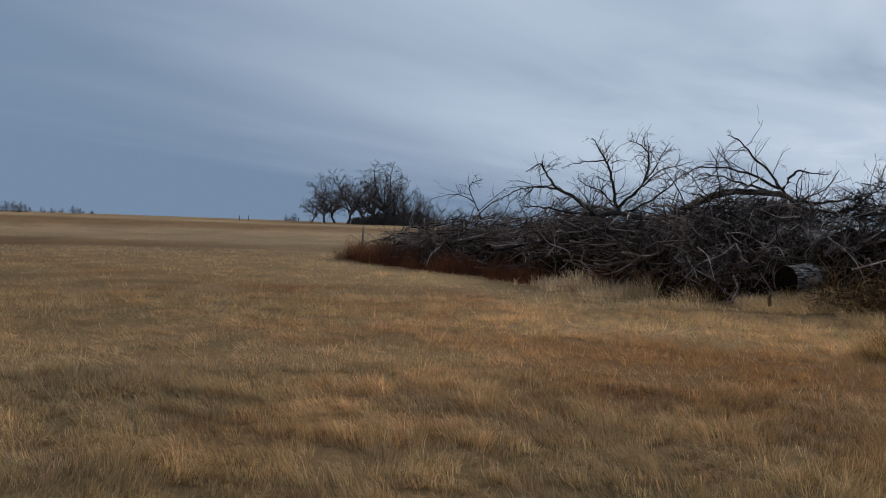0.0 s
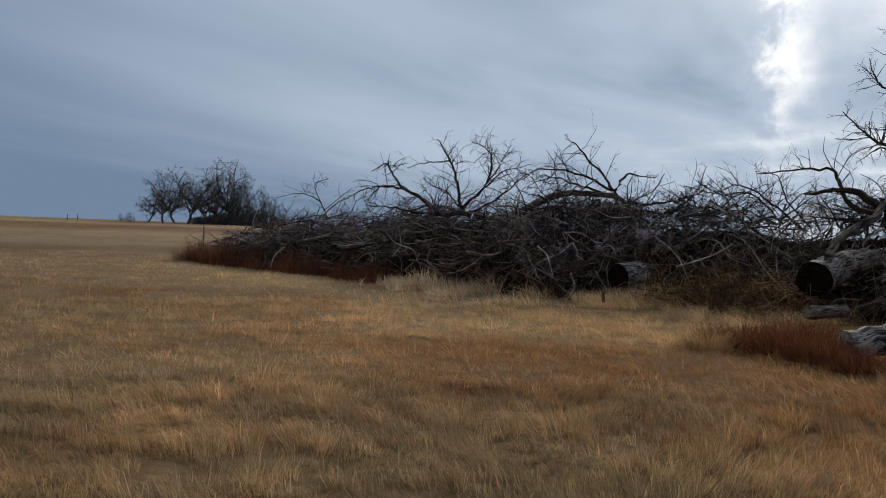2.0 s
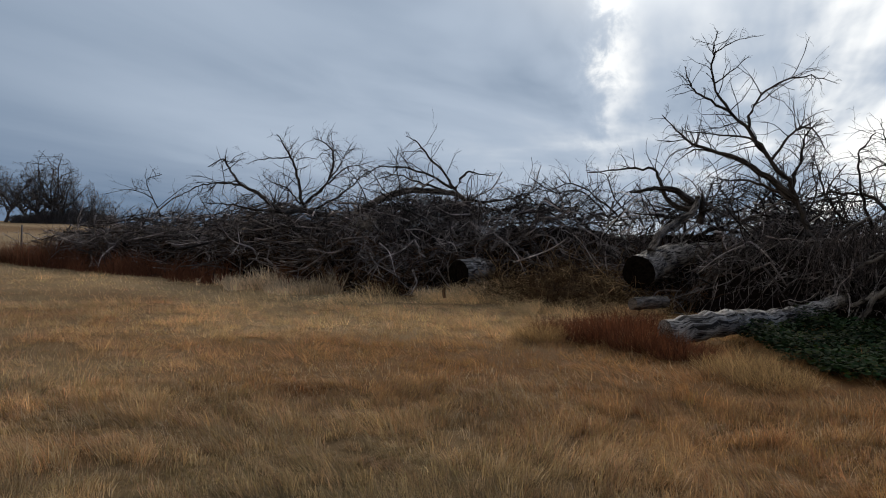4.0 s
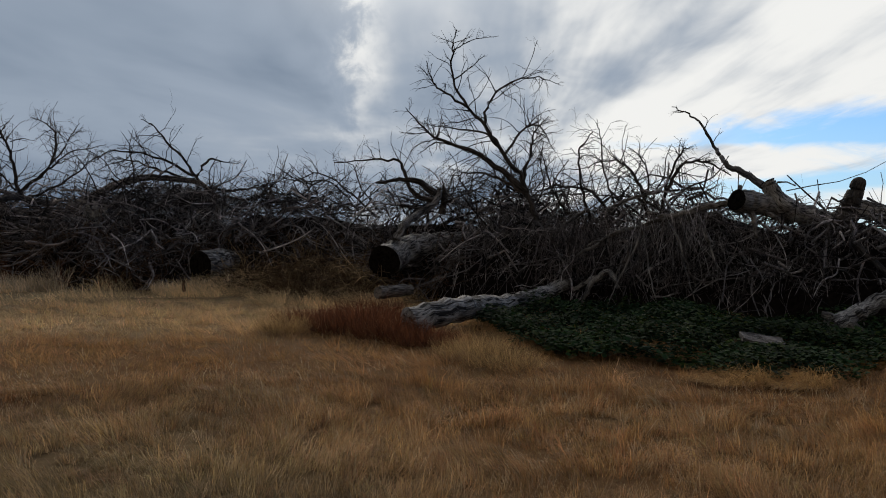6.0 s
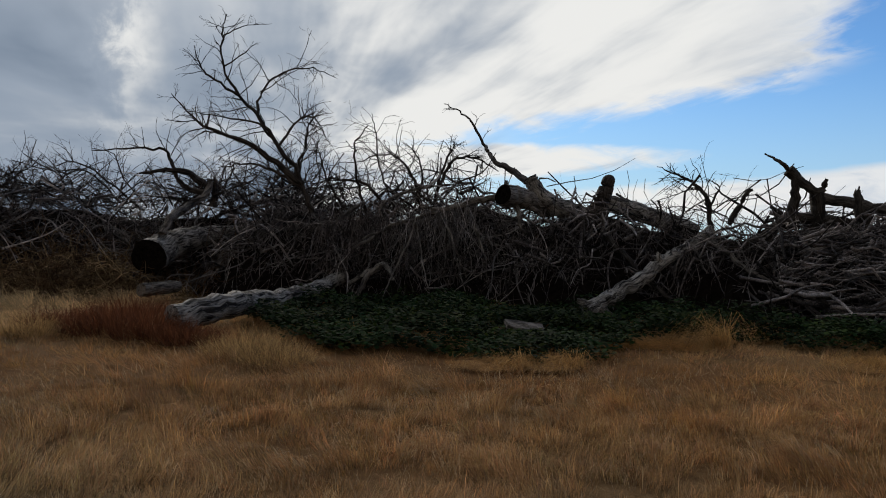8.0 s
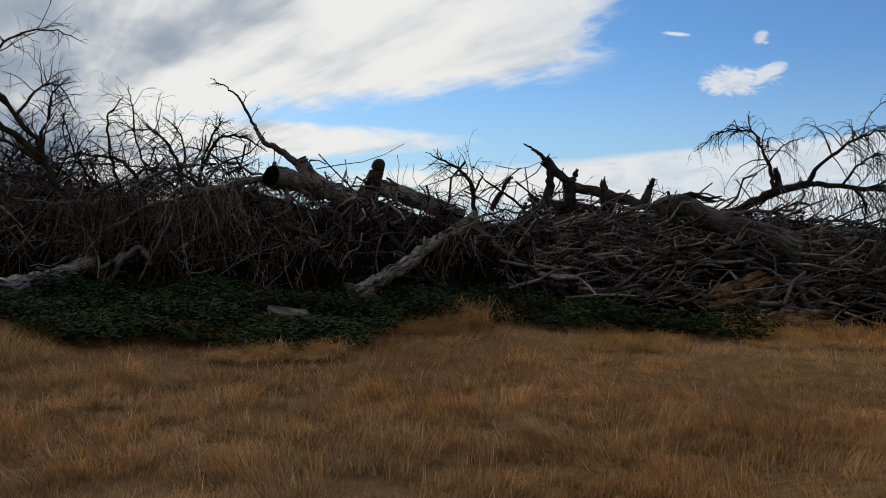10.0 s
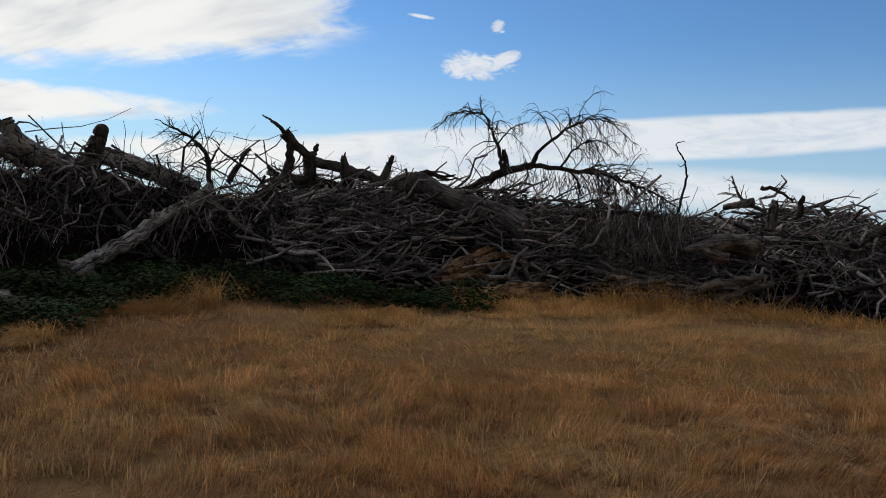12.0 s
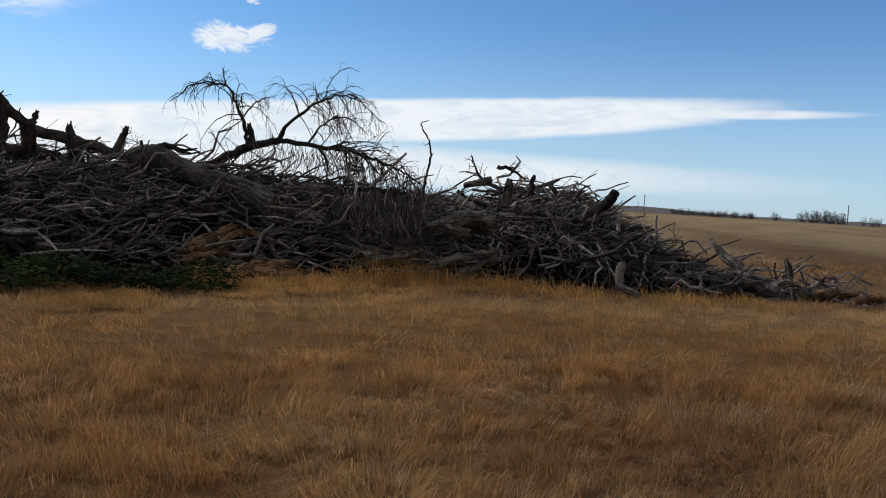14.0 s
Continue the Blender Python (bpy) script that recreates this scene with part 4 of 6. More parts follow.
fan = thing("dead_tree", "dead tree top with a fan of thin grey twigs", "tree", "dead trees in the pile")
limb(fan, "limb", [(12.73, 20.11, 1.77), (12.02, 20.54, 2.32), (11.15, 21.02, 2.54), (10.28, 21.45, 2.27)], 0.043, 0.01, bark_dark, twigs=26)
limb(fan, "limb", [(13.54, 19.58, 1.96), (12.85, 20.04, 2.68), (12.14, 20.47, 3.14), (11.43, 20.87, 2.79)], 0.037, 0.01, bark_dark, twigs=30)
limb(fan, "limb", [(13.13, 19.86, 2.11), (12.42, 20.30, 2.91), (11.72, 20.71, 2.89), (10.87, 21.16, 3.10)], 0.031, 0.01, bark_dark, twigs=26)
limb(fan, "limb", [(11.15, 21.02, 2.54), (11.06, 21.07, 3.11), (11.15, 21.02, 3.60), (11.12, 21.04, 3.88)], 0.009, 0.005, bark_dark, twigs=4)
limb(fan, "limb", [(13.67, 19.49, 2.05), (13.18, 19.82, 2.77), (12.96, 19.97, 3.41), (12.48, 20.27, 3.53)], 0.025, 0.008, bark_dark, twigs=18)

log_a = thing("log", "thick grey log with a dark sawn end", "log", "logs in the pile")
limb(log_a, "bark", [(7.88, 18.47, 0.59), (8.31, 18.83, 0.63), (8.93, 19.32, 0.66)], 0.36, 0.32, bark_bleached, cut=True)

log_b = thing("log", "thick barkless log with a sawn end and a broken upright limb", "log", "logs in the pile")
limb(log_b, "bark", [(10.73, 15.08, 0.88), (11.64, 15.54, 1.11), (12.62, 15.80, 1.30), (14.00, 15.95, 1.43)], 0.36, 0.21, bark_bleached, cut=True)
limb(log_b, "limb", [(11.17, 15.26, 1.35), (11.47, 15.41, 1.68), (12.32, 15.90, 2.03), (12.85, 15.99, 2.30), (13.12, 16.16, 2.66)], 0.10, 0.075, bark_pale)
limb(log_b, "limb", [(12.98, 16.02, 2.37), (12.68, 16.38, 2.42), (12.51, 16.64, 2.72), (12.42, 16.82, 3.15), (12.38, 16.98, 3.36), (11.90, 17.55, 3.36), (11.27, 18.20, 3.28)], 0.07, 0.012, bark_dark, twigs=14)
limb(log_b, "limb", [(12.97, 16.15, 2.52), (12.67, 16.39, 2.79), (12.39, 16.72, 2.87), (12.08, 16.94, 2.80), (11.83, 17.12, 2.75)], 0.09, 0.02, bark_dark)
limb(log_b, "stub", [(13.17, 16.12, 2.03), (13.20, 16.10, 2.36), (13.21, 16.09, 2.71)], 0.11, 0.04, bark_dark, broken=True)
limb(log_b, "stub", [(13.12, 16.03, 2.31), (13.33, 15.86, 2.41)], 0.05, 0.03, bark_dark)

log_stub = thing("log", "short grey sawn log end", "log", "logs in the pile")
limb(log_stub, "bark", [(9.61, 13.67, 0.32), (10.02, 13.75, 0.33), (10.60, 13.94, 0.33)], 0.13, 0.12, bark_pale)

log_c = thing("log", "bleached cracked log lying in the weeds", "log", "logs in the pile")
limb(log_c, "bark", [(7.72, 10.10, 0.19), (8.50, 10.12, 0.32), (9.29, 10.36, 0.33), (10.72, 10.94, 0.31), (12.14, 11.50, 0.39), (13.51, 12.08, 0.54)], 0.22, 0.13, bark_bleached, rough=0.016)
limb(log_c, "limb", [(13.30, 11.71, 0.43), (13.27, 11.14, 0.72), (13.26, 10.84, 0.86), (13.21, 10.59, 0.74), (13.17, 10.47, 0.56)], 0.075, 0.04, bark_bleached)
limb(log_c, "limb", [(13.30, 11.10, 0.73), (13.05, 11.08, 0.59), (12.62, 10.98, 0.14)], 0.06, 0.04, bark_pale)

tall = thing("dead_tree", "tall bare dead tree leaning out of the pile", "tree", "dead trees in the pile")
limb(tall, "trunk", [(13.29, 12.91, 1.91), (13.20, 12.99, 2.23), (13.06, 13.13, 2.76), (12.71, 13.48, 3.39), (12.41, 13.75, 3.98), (12.11, 14.01, 4.38), (11.87, 14.21, 4.97), (11.84, 14.24, 5.66), (11.90, 14.19, 6.08)], 0.068, 0.01, bark_dark, twigs=34)
limb(tall, "limb", [(12.41, 13.75, 3.98), (12.47, 13.69, 4.47), (12.81, 13.38, 4.95), (13.27, 12.92, 5.04), (13.59, 12.59, 4.88)], 0.035, 0.006, bark_dark, twigs=20)
limb(tall, "limb", [(11.87, 14.21, 4.97), (12.16, 13.97, 5.26), (12.39, 13.77, 5.54)], 0.018, 0.005, bark_dark, twigs=6)
limb(tall, "limb", [(11.84, 14.24, 5.61), (12.15, 13.98, 5.85), (12.61, 13.57, 5.96)], 0.016, 0.005, bark_dark, twigs=5)
limb(tall, "limb", [(12.11, 14.01, 4.38), (11.65, 14.39, 4.73), (11.47, 14.53, 5.02), (11.39, 14.60, 5.37)], 0.03, 0.006, bark_dark, twigs=16)
limb(tall, "limb", [(13.15, 13.05, 2.51), (12.50, 13.67, 3.20), (11.98, 14.12, 3.49), (11.44, 14.55, 3.78), (11.04, 14.86, 4.32)], 0.075, 0.008, bark_dark, twigs=34)
limb(tall, "limb", [(11.98, 14.12, 3.49), (11.60, 14.43, 3.56), (11.27, 14.69, 3.28)], 0.025, 0.006, bark_dark, twigs=8)
limb(tall, "limb", [(13.13, 13.06, 2.45), (12.72, 13.46, 2.78), (12.27, 13.87, 2.92), (11.81, 14.26, 2.81)], 0.05, 0.008, bark_dark, twigs=20)
limb(tall, "limb", [(12.71, 13.48, 3.39), (12.43, 13.73, 3.79), (11.88, 14.20, 3.88), (11.30, 14.66, 3.96)], 0.035, 0.006, bark_dark, twigs=18)
limb(tall, "limb", [(13.06, 13.13, 2.76), (13.17, 13.03, 3.42), (13.24, 12.96, 3.90), (13.43, 12.76, 4.20)], 0.04, 0.006, bark_dark, twigs=26)
limb(tall, "limb", [(12.75, 13.43, 3.32), (13.03, 13.16, 3.88), (13.29, 12.90, 3.97), (13.54, 12.64, 3.42)], 0.035, 0.006, bark_dark, twigs=26)

hooked = thing("dead_tree", "dead tree crown of many fine tangled bare twigs", "tree", "dead trees in the pile")
limb(hooked, "limb", [(14.66, 12.48, 1.81), (14.49, 12.66, 2.72), (14.42, 12.75, 3.52), (14.63, 12.51, 3.95)], 0.04, 0.012, bark_dark, twigs=14, droop=.22)
limb(hooked, "limb", [(15.06, 11.98, 1.96), (14.84, 12.25, 2.86), (14.74, 12.37, 3.76), (14.68, 12.45, 4.25)], 0.03, 0.006, bark_dark, twigs=14, droop=.22)
limb(hooked, "limb", [(14.98, 12.08, 1.93), (14.64, 12.49, 2.59), (14.12, 13.08, 2.70), (13.67, 13.54, 2.43)], 0.05, 0.01, bark_dark, twigs=30, droop=.22)
limb(hooked, "limb", [(15.45, 11.48, 1.97), (15.28, 11.71, 2.87), (14.96, 12.12, 3.31), (14.46, 12.70, 3.11)], 0.05, 0.01, bark_dark, twigs=34, droop=.22)
limb(hooked, "limb", [(15.60, 11.28, 1.98), (15.66, 11.20, 2.75), (15.79, 11.01, 3.39), (15.88, 10.89, 3.62)], 0.05, 0.01, bark_dark, twigs=26, droop=.22)
limb(hooked, "limb", [(15.63, 11.24, 2.49), (15.80, 11.00, 3.16), (16.07, 10.60, 3.29), (16.41, 10.07, 2.99)], 0.05, 0.012, bark_dark, twigs=20, droop=.22)
limb(hooked, "limb", [(15.37, 11.59, 2.36), (15.43, 11.51, 3.00), (15.27, 11.72, 3.45), (15.11, 11.92, 3.61)], 0.03, 0.006, bark_dark, twigs=18, droop=.22)
limb(hooked, "limb", [(14.40, 12.77, 1.93), (14.12, 13.07, 2.44), (13.93, 13.27, 3.09), (13.83, 13.38, 3.58)], 0.04, 0.008, bark_dark, twigs=26, droop=.22)
limb(hooked, "limb", [(15.96, 10.76, 1.87), (15.60, 11.28, 2.21), (15.21, 11.80, 2.48), (14.85, 12.24, 2.44)], 0.06, 0.012, bark_dark, twigs=26, droop=.22)
limb(hooked, "limb", [(15.96, 10.04, 2.12), (14.93, 10.50, 1.94), (13.75, 11.07, 1.62), (12.96, 11.38, 1.17)], 0.09, 0.03, bark_pale, twigs=14, droop=.22)
limb(hooked, "limb", [(14.99, 10.76, 1.96), (14.81, 10.33, 1.60), (14.59, 9.94, 1.14), (14.39, 9.52, 0.64)], 0.05, 0.015, bark_pale, twigs=12, droop=.22)
limb(hooked, "limb", [(14.58, 10.97, 1.70), (13.68, 10.84, 0.98), (13.30, 10.67, 0.65)], 0.05, 0.015, bark_pale, twigs=10, droop=.22)

drooping = thing("dead_tree", "dead boughs drooping over the face of the pile", "tree", "dead trees in the pile")
limb(drooping, "limb", [(15.68, 10.24, 2.23), (14.45, 10.27, 1.99), (13.97, 10.58, 1.82), (13.44, 10.93, 1.62), (12.99, 11.16, 1.37)], 0.065, 0.015, bark_pale, twigs=14, droop=.3)
limb(drooping, "limb", [(14.43, 10.30, 1.96), (14.18, 9.79, 1.52), (13.91, 9.46, 1.04), (13.61, 9.01, 0.40)], 0.032, 0.01, bark_pale, twigs=8, droop=.3)
limb(drooping, "limb", [(13.99, 10.55, 1.83), (13.58, 10.43, 1.35), (13.08, 10.42, 0.70), (12.57, 10.26, 0.20)], 0.032, 0.01, bark_pale, twigs=8, droop=.3)
limb(drooping, "limb", [(13.99, 10.55, 1.79), (13.45, 9.94, 0.87), (13.08, 9.43, 0.20)], 0.022, 0.008, bark_pale, twigs=6, droop=.3)
limb(drooping, "limb", [(15.13, 11.04, 2.58), (14.47, 11.25, 2.40), (13.93, 11.44, 2.08), (13.61, 11.35, 1.84)], 0.05, 0.015, bark_pale, twigs=12, droop=.3)
limb(drooping, "limb", [(14.20, 12.20, 2.16), (13.59, 12.30, 1.84), (13.19, 12.43, 1.43), (12.50, 12.57, 0.92)], 0.045, 0.012, bark_grey, twigs=12, droop=.3)
limb(drooping, "limb", [(15.28, 10.12, 2.09), (14.91, 9.59, 1.54), (14.49, 9.12, 0.99)], 0.05, 0.015, bark_pale, twigs=10, droop=.3)
limb(drooping, "limb", [(13.58, 16.95, 1.62), (14.10, 16.39, 2.01), (14.66, 15.89, 2.20)], 0.06, 0.02, bark_dark, twigs=34)
limb(drooping, "limb", [(14.68, 15.46, 1.55), (14.12, 15.97, 1.86), (13.62, 16.40, 1.90)], 0.05, 0.02, bark_grey, twigs=34)
limb(drooping, "limb", [(13.93, 15.88, 1.57), (13.71, 16.07, 1.90), (13.69, 16.21, 2.24)], 0.04, 0.012, bark_dark, twigs=24)
curtain(drooping, (13.56, 10.94, 1.7), (14.76, 9.63, 2.14), 1.5, 200, 84, pale_twig)
curtain(drooping, (12.64, 12.42, 1.57), (13.7, 11.24, 1.92), 1.3, 160, 85, twig_wood)

log_e = thing("log", "pale sawn trunk and forked stump on top of the pile", "log", "logs in the pile")
limb(log_e, "bark", [(15.12, 9.14, 2.38), (15.60, 9.12, 2.36), (16.12, 9.01, 2.29), (16.69, 8.82, 2.14)], 0.22, 0.2, bark_pale, cut=True)
limb(log_e, "stump", [(16.11, 9.04, 2.80), (16.14, 8.97, 2.63), (16.31, 8.88, 2.40), (16.63, 8.70, 2.19), (17.19, 8.26, 1.97)], 0.15, 0.24, bark_bleached, cut=True)
limb(log_e, "limb", [(16.15, 9.16, 2.72), (16.41, 9.71, 3.01), (16.57, 10.21, 3.22), (16.72, 10.53, 3.45)], 0.085, 0.05, bark_grey)
limb(log_e, "limb", [(17.88, 11.31, 3.64), (18.07, 11.57, 3.86), (17.89, 11.83, 4.39), (17.72, 12.09, 4.66), (17.48, 12.44, 4.86)], 0.05, 0.01, bark_grey, twigs=6)
limb(log_e, "limb", [(15.60, 9.12, 2.20), (15.47, 8.94, 1.95), (15.32, 8.79, 1.63)], 0.06, 0.035, bark_pale)
limb(log_e, "limb", [(15.91, 8.98, 2.16), (15.84, 8.70, 2.06), (15.84, 8.49, 1.85)], 0.07, 0.03, bark_pale)
limb(log_e, "limb", [(15.31, 9.40, 2.33), (14.85, 9.74, 2.22), (14.34, 10.13, 2.04), (14.15, 10.56, 2.09)], 0.07, 0.04, bark_pale, twigs=8)
limb(log_e, "stub", [(15.31, 9.21, 2.55), (15.32, 9.19, 2.67)], 0.05, 0.045, bark_pale, broken=True)

log_l = thing("log", "forked log with a rounded knob on top of the pile", "log", "logs in the pile")
limb(log_l, "knob", [(17.32, 7.98, 1.90), (17.32, 7.99, 2.17), (17.36, 7.91, 2.38), (17.38, 7.85, 2.56), (17.41, 7.79, 2.80)], 0.27, 0.145, bark_dark, dome=True)
limb(log_l, "bark", [(17.45, 7.95, 2.34), (17.80, 7.66, 2.26), (18.23, 7.40, 2.14), (18.78, 7.09, 1.99), (19.6, 6.6, 1.7)], 0.17, 0.22, bark_bleached)
limb(log_l, "limb", [(17.18, 8.06, 2.19), (17.05, 8.10, 2.01), (17.06, 8.08, 1.81)], 0.12, 0.08, bark_grey)

log_f = thing("log", "bleached forked trunk leaning against the pile", "log", "logs in the pile")
limb(log_f, "bark", [(13.35, 6.32, 0.23), (13.61, 6.24, 0.34), (14.09, 6.15, 0.51), (14.83, 5.94, 0.79), (15.53, 5.80, 1.10), (16.21, 5.66, 1.33), (16.90, 5.50, 1.59), (17.23, 5.44, 1.77)], 0.165, 0.085, bark_bleached, rough=0.05)
limb(log_f, "stub", [(15.42, 5.79, 1.09), (15.31, 5.79, 1.19), (15.31, 5.81, 1.29)], 0.08, 0.02, bark_bleached)
limb(log_f, "limb", [(16.93, 5.41, 1.65), (16.48, 4.82, 1.25), (16.20, 4.33, 0.97), (16.08, 3.98, 0.81), (15.97, 3.57, 0.62)], 0.065, 0.025, bark_pale, twigs=6)
limb(log_f, "limb", [(17.13, 5.42, 1.56), (17.26, 4.99, 1.45), (17.61, 4.48, 1.59)], 0.11, 0.07, bark_dark)
limb(log_f, "limb", [(16.00, 7.26, 1.65), (15.63, 6.62, 1.19), (15.33, 6.03, 0.77), (15.08, 5.27, 0.38)], 0.06, 0.04, bark_dark)
limb(log_f, "root", [(13.60, 6.26, 0.33), (13.50, 6.01, 0.22), (13.41, 5.70, 0.13)], 0.12, 0.05, bark_pale)
limb(log_f, "root", [(13.47, 6.31, 0.30), (13.33, 6.38, 0.40), (13.28, 6.46, 0.43)], 0.1, 0.05, bark_bleached)

dark_prop = thing("dead_branch", "dark crooked branch propped against lying sticks", "branch", "dead trees in the pile")
limb(dark_prop, "limb", [(16.40, 3.45, 1.33), (16.03, 3.26, 0.99), (15.67, 3.04, 0.64), (15.49, 2.90, 0.44), (15.39, 2.89, 0.23)], 0.075, 0.05, bark_dark)
limb(dark_prop, "limb", [(16.39, 3.53, 1.35), (16.44, 3.30, 1.41), (16.57, 3.11, 1.48)], 0.05, 0.02, bark_pale)
limb(dark_prop, "limb", [(15.97, 3.57, 0.69), (15.53, 3.23, 0.44), (15.28, 2.95, 0.25)], 0.035, 0.02, bark_dark, twigs=5)

small_dead = thing("dead_tree", "small gnarled dead tree with curled twigs", "tree", "dead trees in the pile")
limb(small_dead, "limb", [(17.65, 5.36, 1.35), (17.59, 5.56, 1.85), (17.57, 5.61, 2.39), (17.47, 5.93, 2.74), (17.34, 6.27, 2.92), (17.21, 6.61, 3.07)], 0.07, 0.008, bark_dark, twigs=22)
limb(small_dead, "limb", [(17.59, 5.58, 2.09), (17.53, 5.76, 2.57), (17.41, 6.09, 2.55), (17.20, 6.63, 2.33)], 0.03, 0.006, bark_dark, twigs=16)
limb(small_dead, "limb", [(17.58, 5.58, 2.22), (17.64, 5.42, 2.65), (17.56, 5.65, 2.81)], 0.03, 0.006, bark_dark, twigs=12)
limb(small_dead, "limb", [(17.70, 5.21, 1.87), (17.75, 5.05, 2.22), (17.80, 4.89, 2.55), (17.83, 4.78, 2.60)], 0.07, 0.03, bark_dark)

snag = thing("log", "splintered dark trunk with broken spikes on the pile", "log", "logs in the pile")
limb(snag, "limb", [(18.00, 4.10, 1.93), (17.83, 3.94, 2.54), (17.72, 4.01, 2.89), (17.57, 4.18, 3.11), (17.49, 4.49, 3.30)], 0.11, 0.015, bark_dark, rough=0.06)
limb(snag, "limb", [(17.70, 4.08, 2.98), (17.86, 3.83, 2.71), (18.02, 3.54, 2.56), (18.04, 3.44, 2.76)], 0.12, 0.06, bark_dark, broken=True)
limb(snag, "limb", [(18.01, 3.61, 2.56), (18.12, 3.58, 2.20), (18.11, 3.62, 1.77)], 0.14, 0.13, bark_dark)
limb(snag, "trunk", [(18.13, 3.53, 2.45), (18.44, 2.95, 2.34), (18.74, 2.23, 2.16), (19.03, 1.36, 1.81)], 0.11, 0.1, bark_grey)
limb(snag, "stub", [(18.57, 2.76, 1.82), (18.45, 2.87, 2.18), (18.44, 2.93, 2.58)], 0.16, 0.07, bark_dark, broken=True)
limb(snag, "stub", [(18.75, 2.12, 2.04), (18.77, 2.02, 2.36), (18.78, 1.91, 2.68)], 0.13, 0.05, bark_dark, twigs=6, broken=True)
limb(snag, "stub", [(17.97, 4.23, 2.11), (17.92, 4.45, 2.25)], 0.05, 0.03, bark_dark)
limb(snag, "limb", [(17.69, 4.51, 1.60), (17.90, 4.08, 1.99), (18.28, 3.28, 1.98), (18.51, 2.43, 1.71)], 0.12, 0.1, bark_dark)

log_h = thing("log", "massive dark trunk lying slantwise in the pile", "log", "logs in the pile")
limb(log_h, "bark", [(17.56, 1.71, 1.96), (17.40, 1.25, 2.12), (17.23, 0.82, 1.92), (17.05, 0.16, 1.69), (16.84, -0.45, 1.53), (16.42, -0.97, 1.28)], 0.19, 0.22, bark_grey, rough=0.05)
limb(log_h, "limb", [(17.39, 1.32, 2.18), (17.41, 1.05, 2.29), (17.43, 0.74, 2.24), (17.44, 0.46, 2.29)], 0.08, 0.012, bark_dark)
limb(log_h, "limb", [(17.43, 0.84, 2.22), (17.43, 0.64, 2.19), (17.44, 0.41, 2.21)], 0.04, 0.01, bark_dark)

weeping = thing("dead_tree", "bent dead tree with hanging curtains of thin twigs", "tree", "dead trees in the pile")
limb(weeping, "trunk", [(17.93, 0.66, 1.69), (17.94, 0.42, 1.88), (17.95, 0.05, 2.10), (17.94, -0.43, 2.38), (17.93, -0.78, 2.50), (17.91, -1.11, 2.60)], 0.095, 0.07, bark_dark, twigs=8, droop=.25)
limb(weeping, "limb", [(17.91, -1.09, 2.60), (17.88, -1.54, 2.57), (17.82, -2.03, 2.49), (17.78, -2.37, 2.55), (17.71, -2.85, 2.41), (17.63, -3.26, 2.25), (17.55, -3.66, 2.10), (17.46, -4.03, 1.88)], 0.055, 0.012, bark_dark, twigs=90, droop=.35)
limb(weeping, "limb", [(17.84, -1.89, 2.50), (17.82, -2.10, 2.23), (17.82, -2.08, 1.91)], 0.035, 0.012, bark_dark, twigs=16, droop=.35)
limb(weeping, "limb", [(17.82, -2.03, 2.47), (17.76, -2.51, 2.48), (17.69, -2.93, 2.27), (17.65, -3.18, 2.01)], 0.04, 0.01, bark_dark, twigs=30, droop=.35)
limb(weeping, "limb", [(17.94, -0.48, 2.47), (17.94, -0.41, 2.82), (17.94, -0.27, 3.19), (17.95, -0.03, 3.58), (17.94, 0.48, 3.60), (17.91, 1.05, 3.19)], 0.05, 0.007, bark_dark, twigs=40, droop=.6)
limb(weeping, "limb", [(17.95, -0.03, 3.58), (17.95, 0.05, 3.80), (17.95, 0.04, 4.00)], 0.018, 0.005, bark_dark, twigs=6)
limb(weeping, "limb", [(17.94, -0.35, 3.00), (17.94, -0.63, 3.33), (17.92, -1.02, 3.50)], 0.022, 0.005, bark_dark, twigs=16, droop=.6)
limb(weeping, "limb", [(17.91, -1.10, 2.59), (17.90, -1.29, 2.96), (17.86, -1.75, 3.35), (17.81, -2.17, 3.56), (17.75, -2.58, 3.55), (17.64, -3.21, 3.09)], 0.045, 0.006, bark_dark, twigs=60, droop=.6)
limb(weeping, "limb", [(17.87, -1.66, 2.53), (17.83, -1.98, 2.99), (17.77, -2.42, 3.15), (17.70, -2.89, 2.82)], 0.03, 0.006, bark_dark, twigs=36, droop=.6)
limb(weeping, "stub", [(17.94, -0.54, 2.40), (17.94, -0.55, 2.64), (17.94, -0.49, 2.87)], 0.085, 0.05, bark_dark, broken=True)
limb(weeping, "stub", [(17.91, -1.11, 2.59), (17.91, -1.15, 2.80)], 0.05, 0.03, bark_dark)
limb(weeping, "limb", [(17.95, 0.12, 2.08), (17.95, -0.15, 1.84), (17.95, -0.23, 1.60)], 0.05, 0.03, bark_dark)
curtain(weeping, (17.94, -0.44, 2.35), (17.83, -1.97, 2.47), 0.62, 120, 144, twig_wood)
curtain(weeping, (17.82, -2.1, 2.47), (17.47, -4.0, 1.95), 0.6, 190, 145, twig_wood)

sprig = thing("branch", "single crooked bare branch standing upright", "branch", "dead trees in the pile")
limb(sprig, "limb", [(18.43, -4.28, 1.68), (18.42, -4.33, 2.01), (18.40, -4.40, 2.46), (18.41, -4.35, 2.86), (18.46, -4.16, 3.21), (18.42, -4.33, 3.30)], 0.035, 0.009, bark_dark)
limb(sprig, "limb", [(18.41, -4.36, 2.82), (18.43, -4.28, 2.76), (18.45, -4.22, 2.80)], 0.012, 0.006, bark_dark)
limb(sprig, "limb", [(18.40, -4.40, 2.50), (18.39, -4.46, 2.60)], 0.014, 0.006, bark_dark)

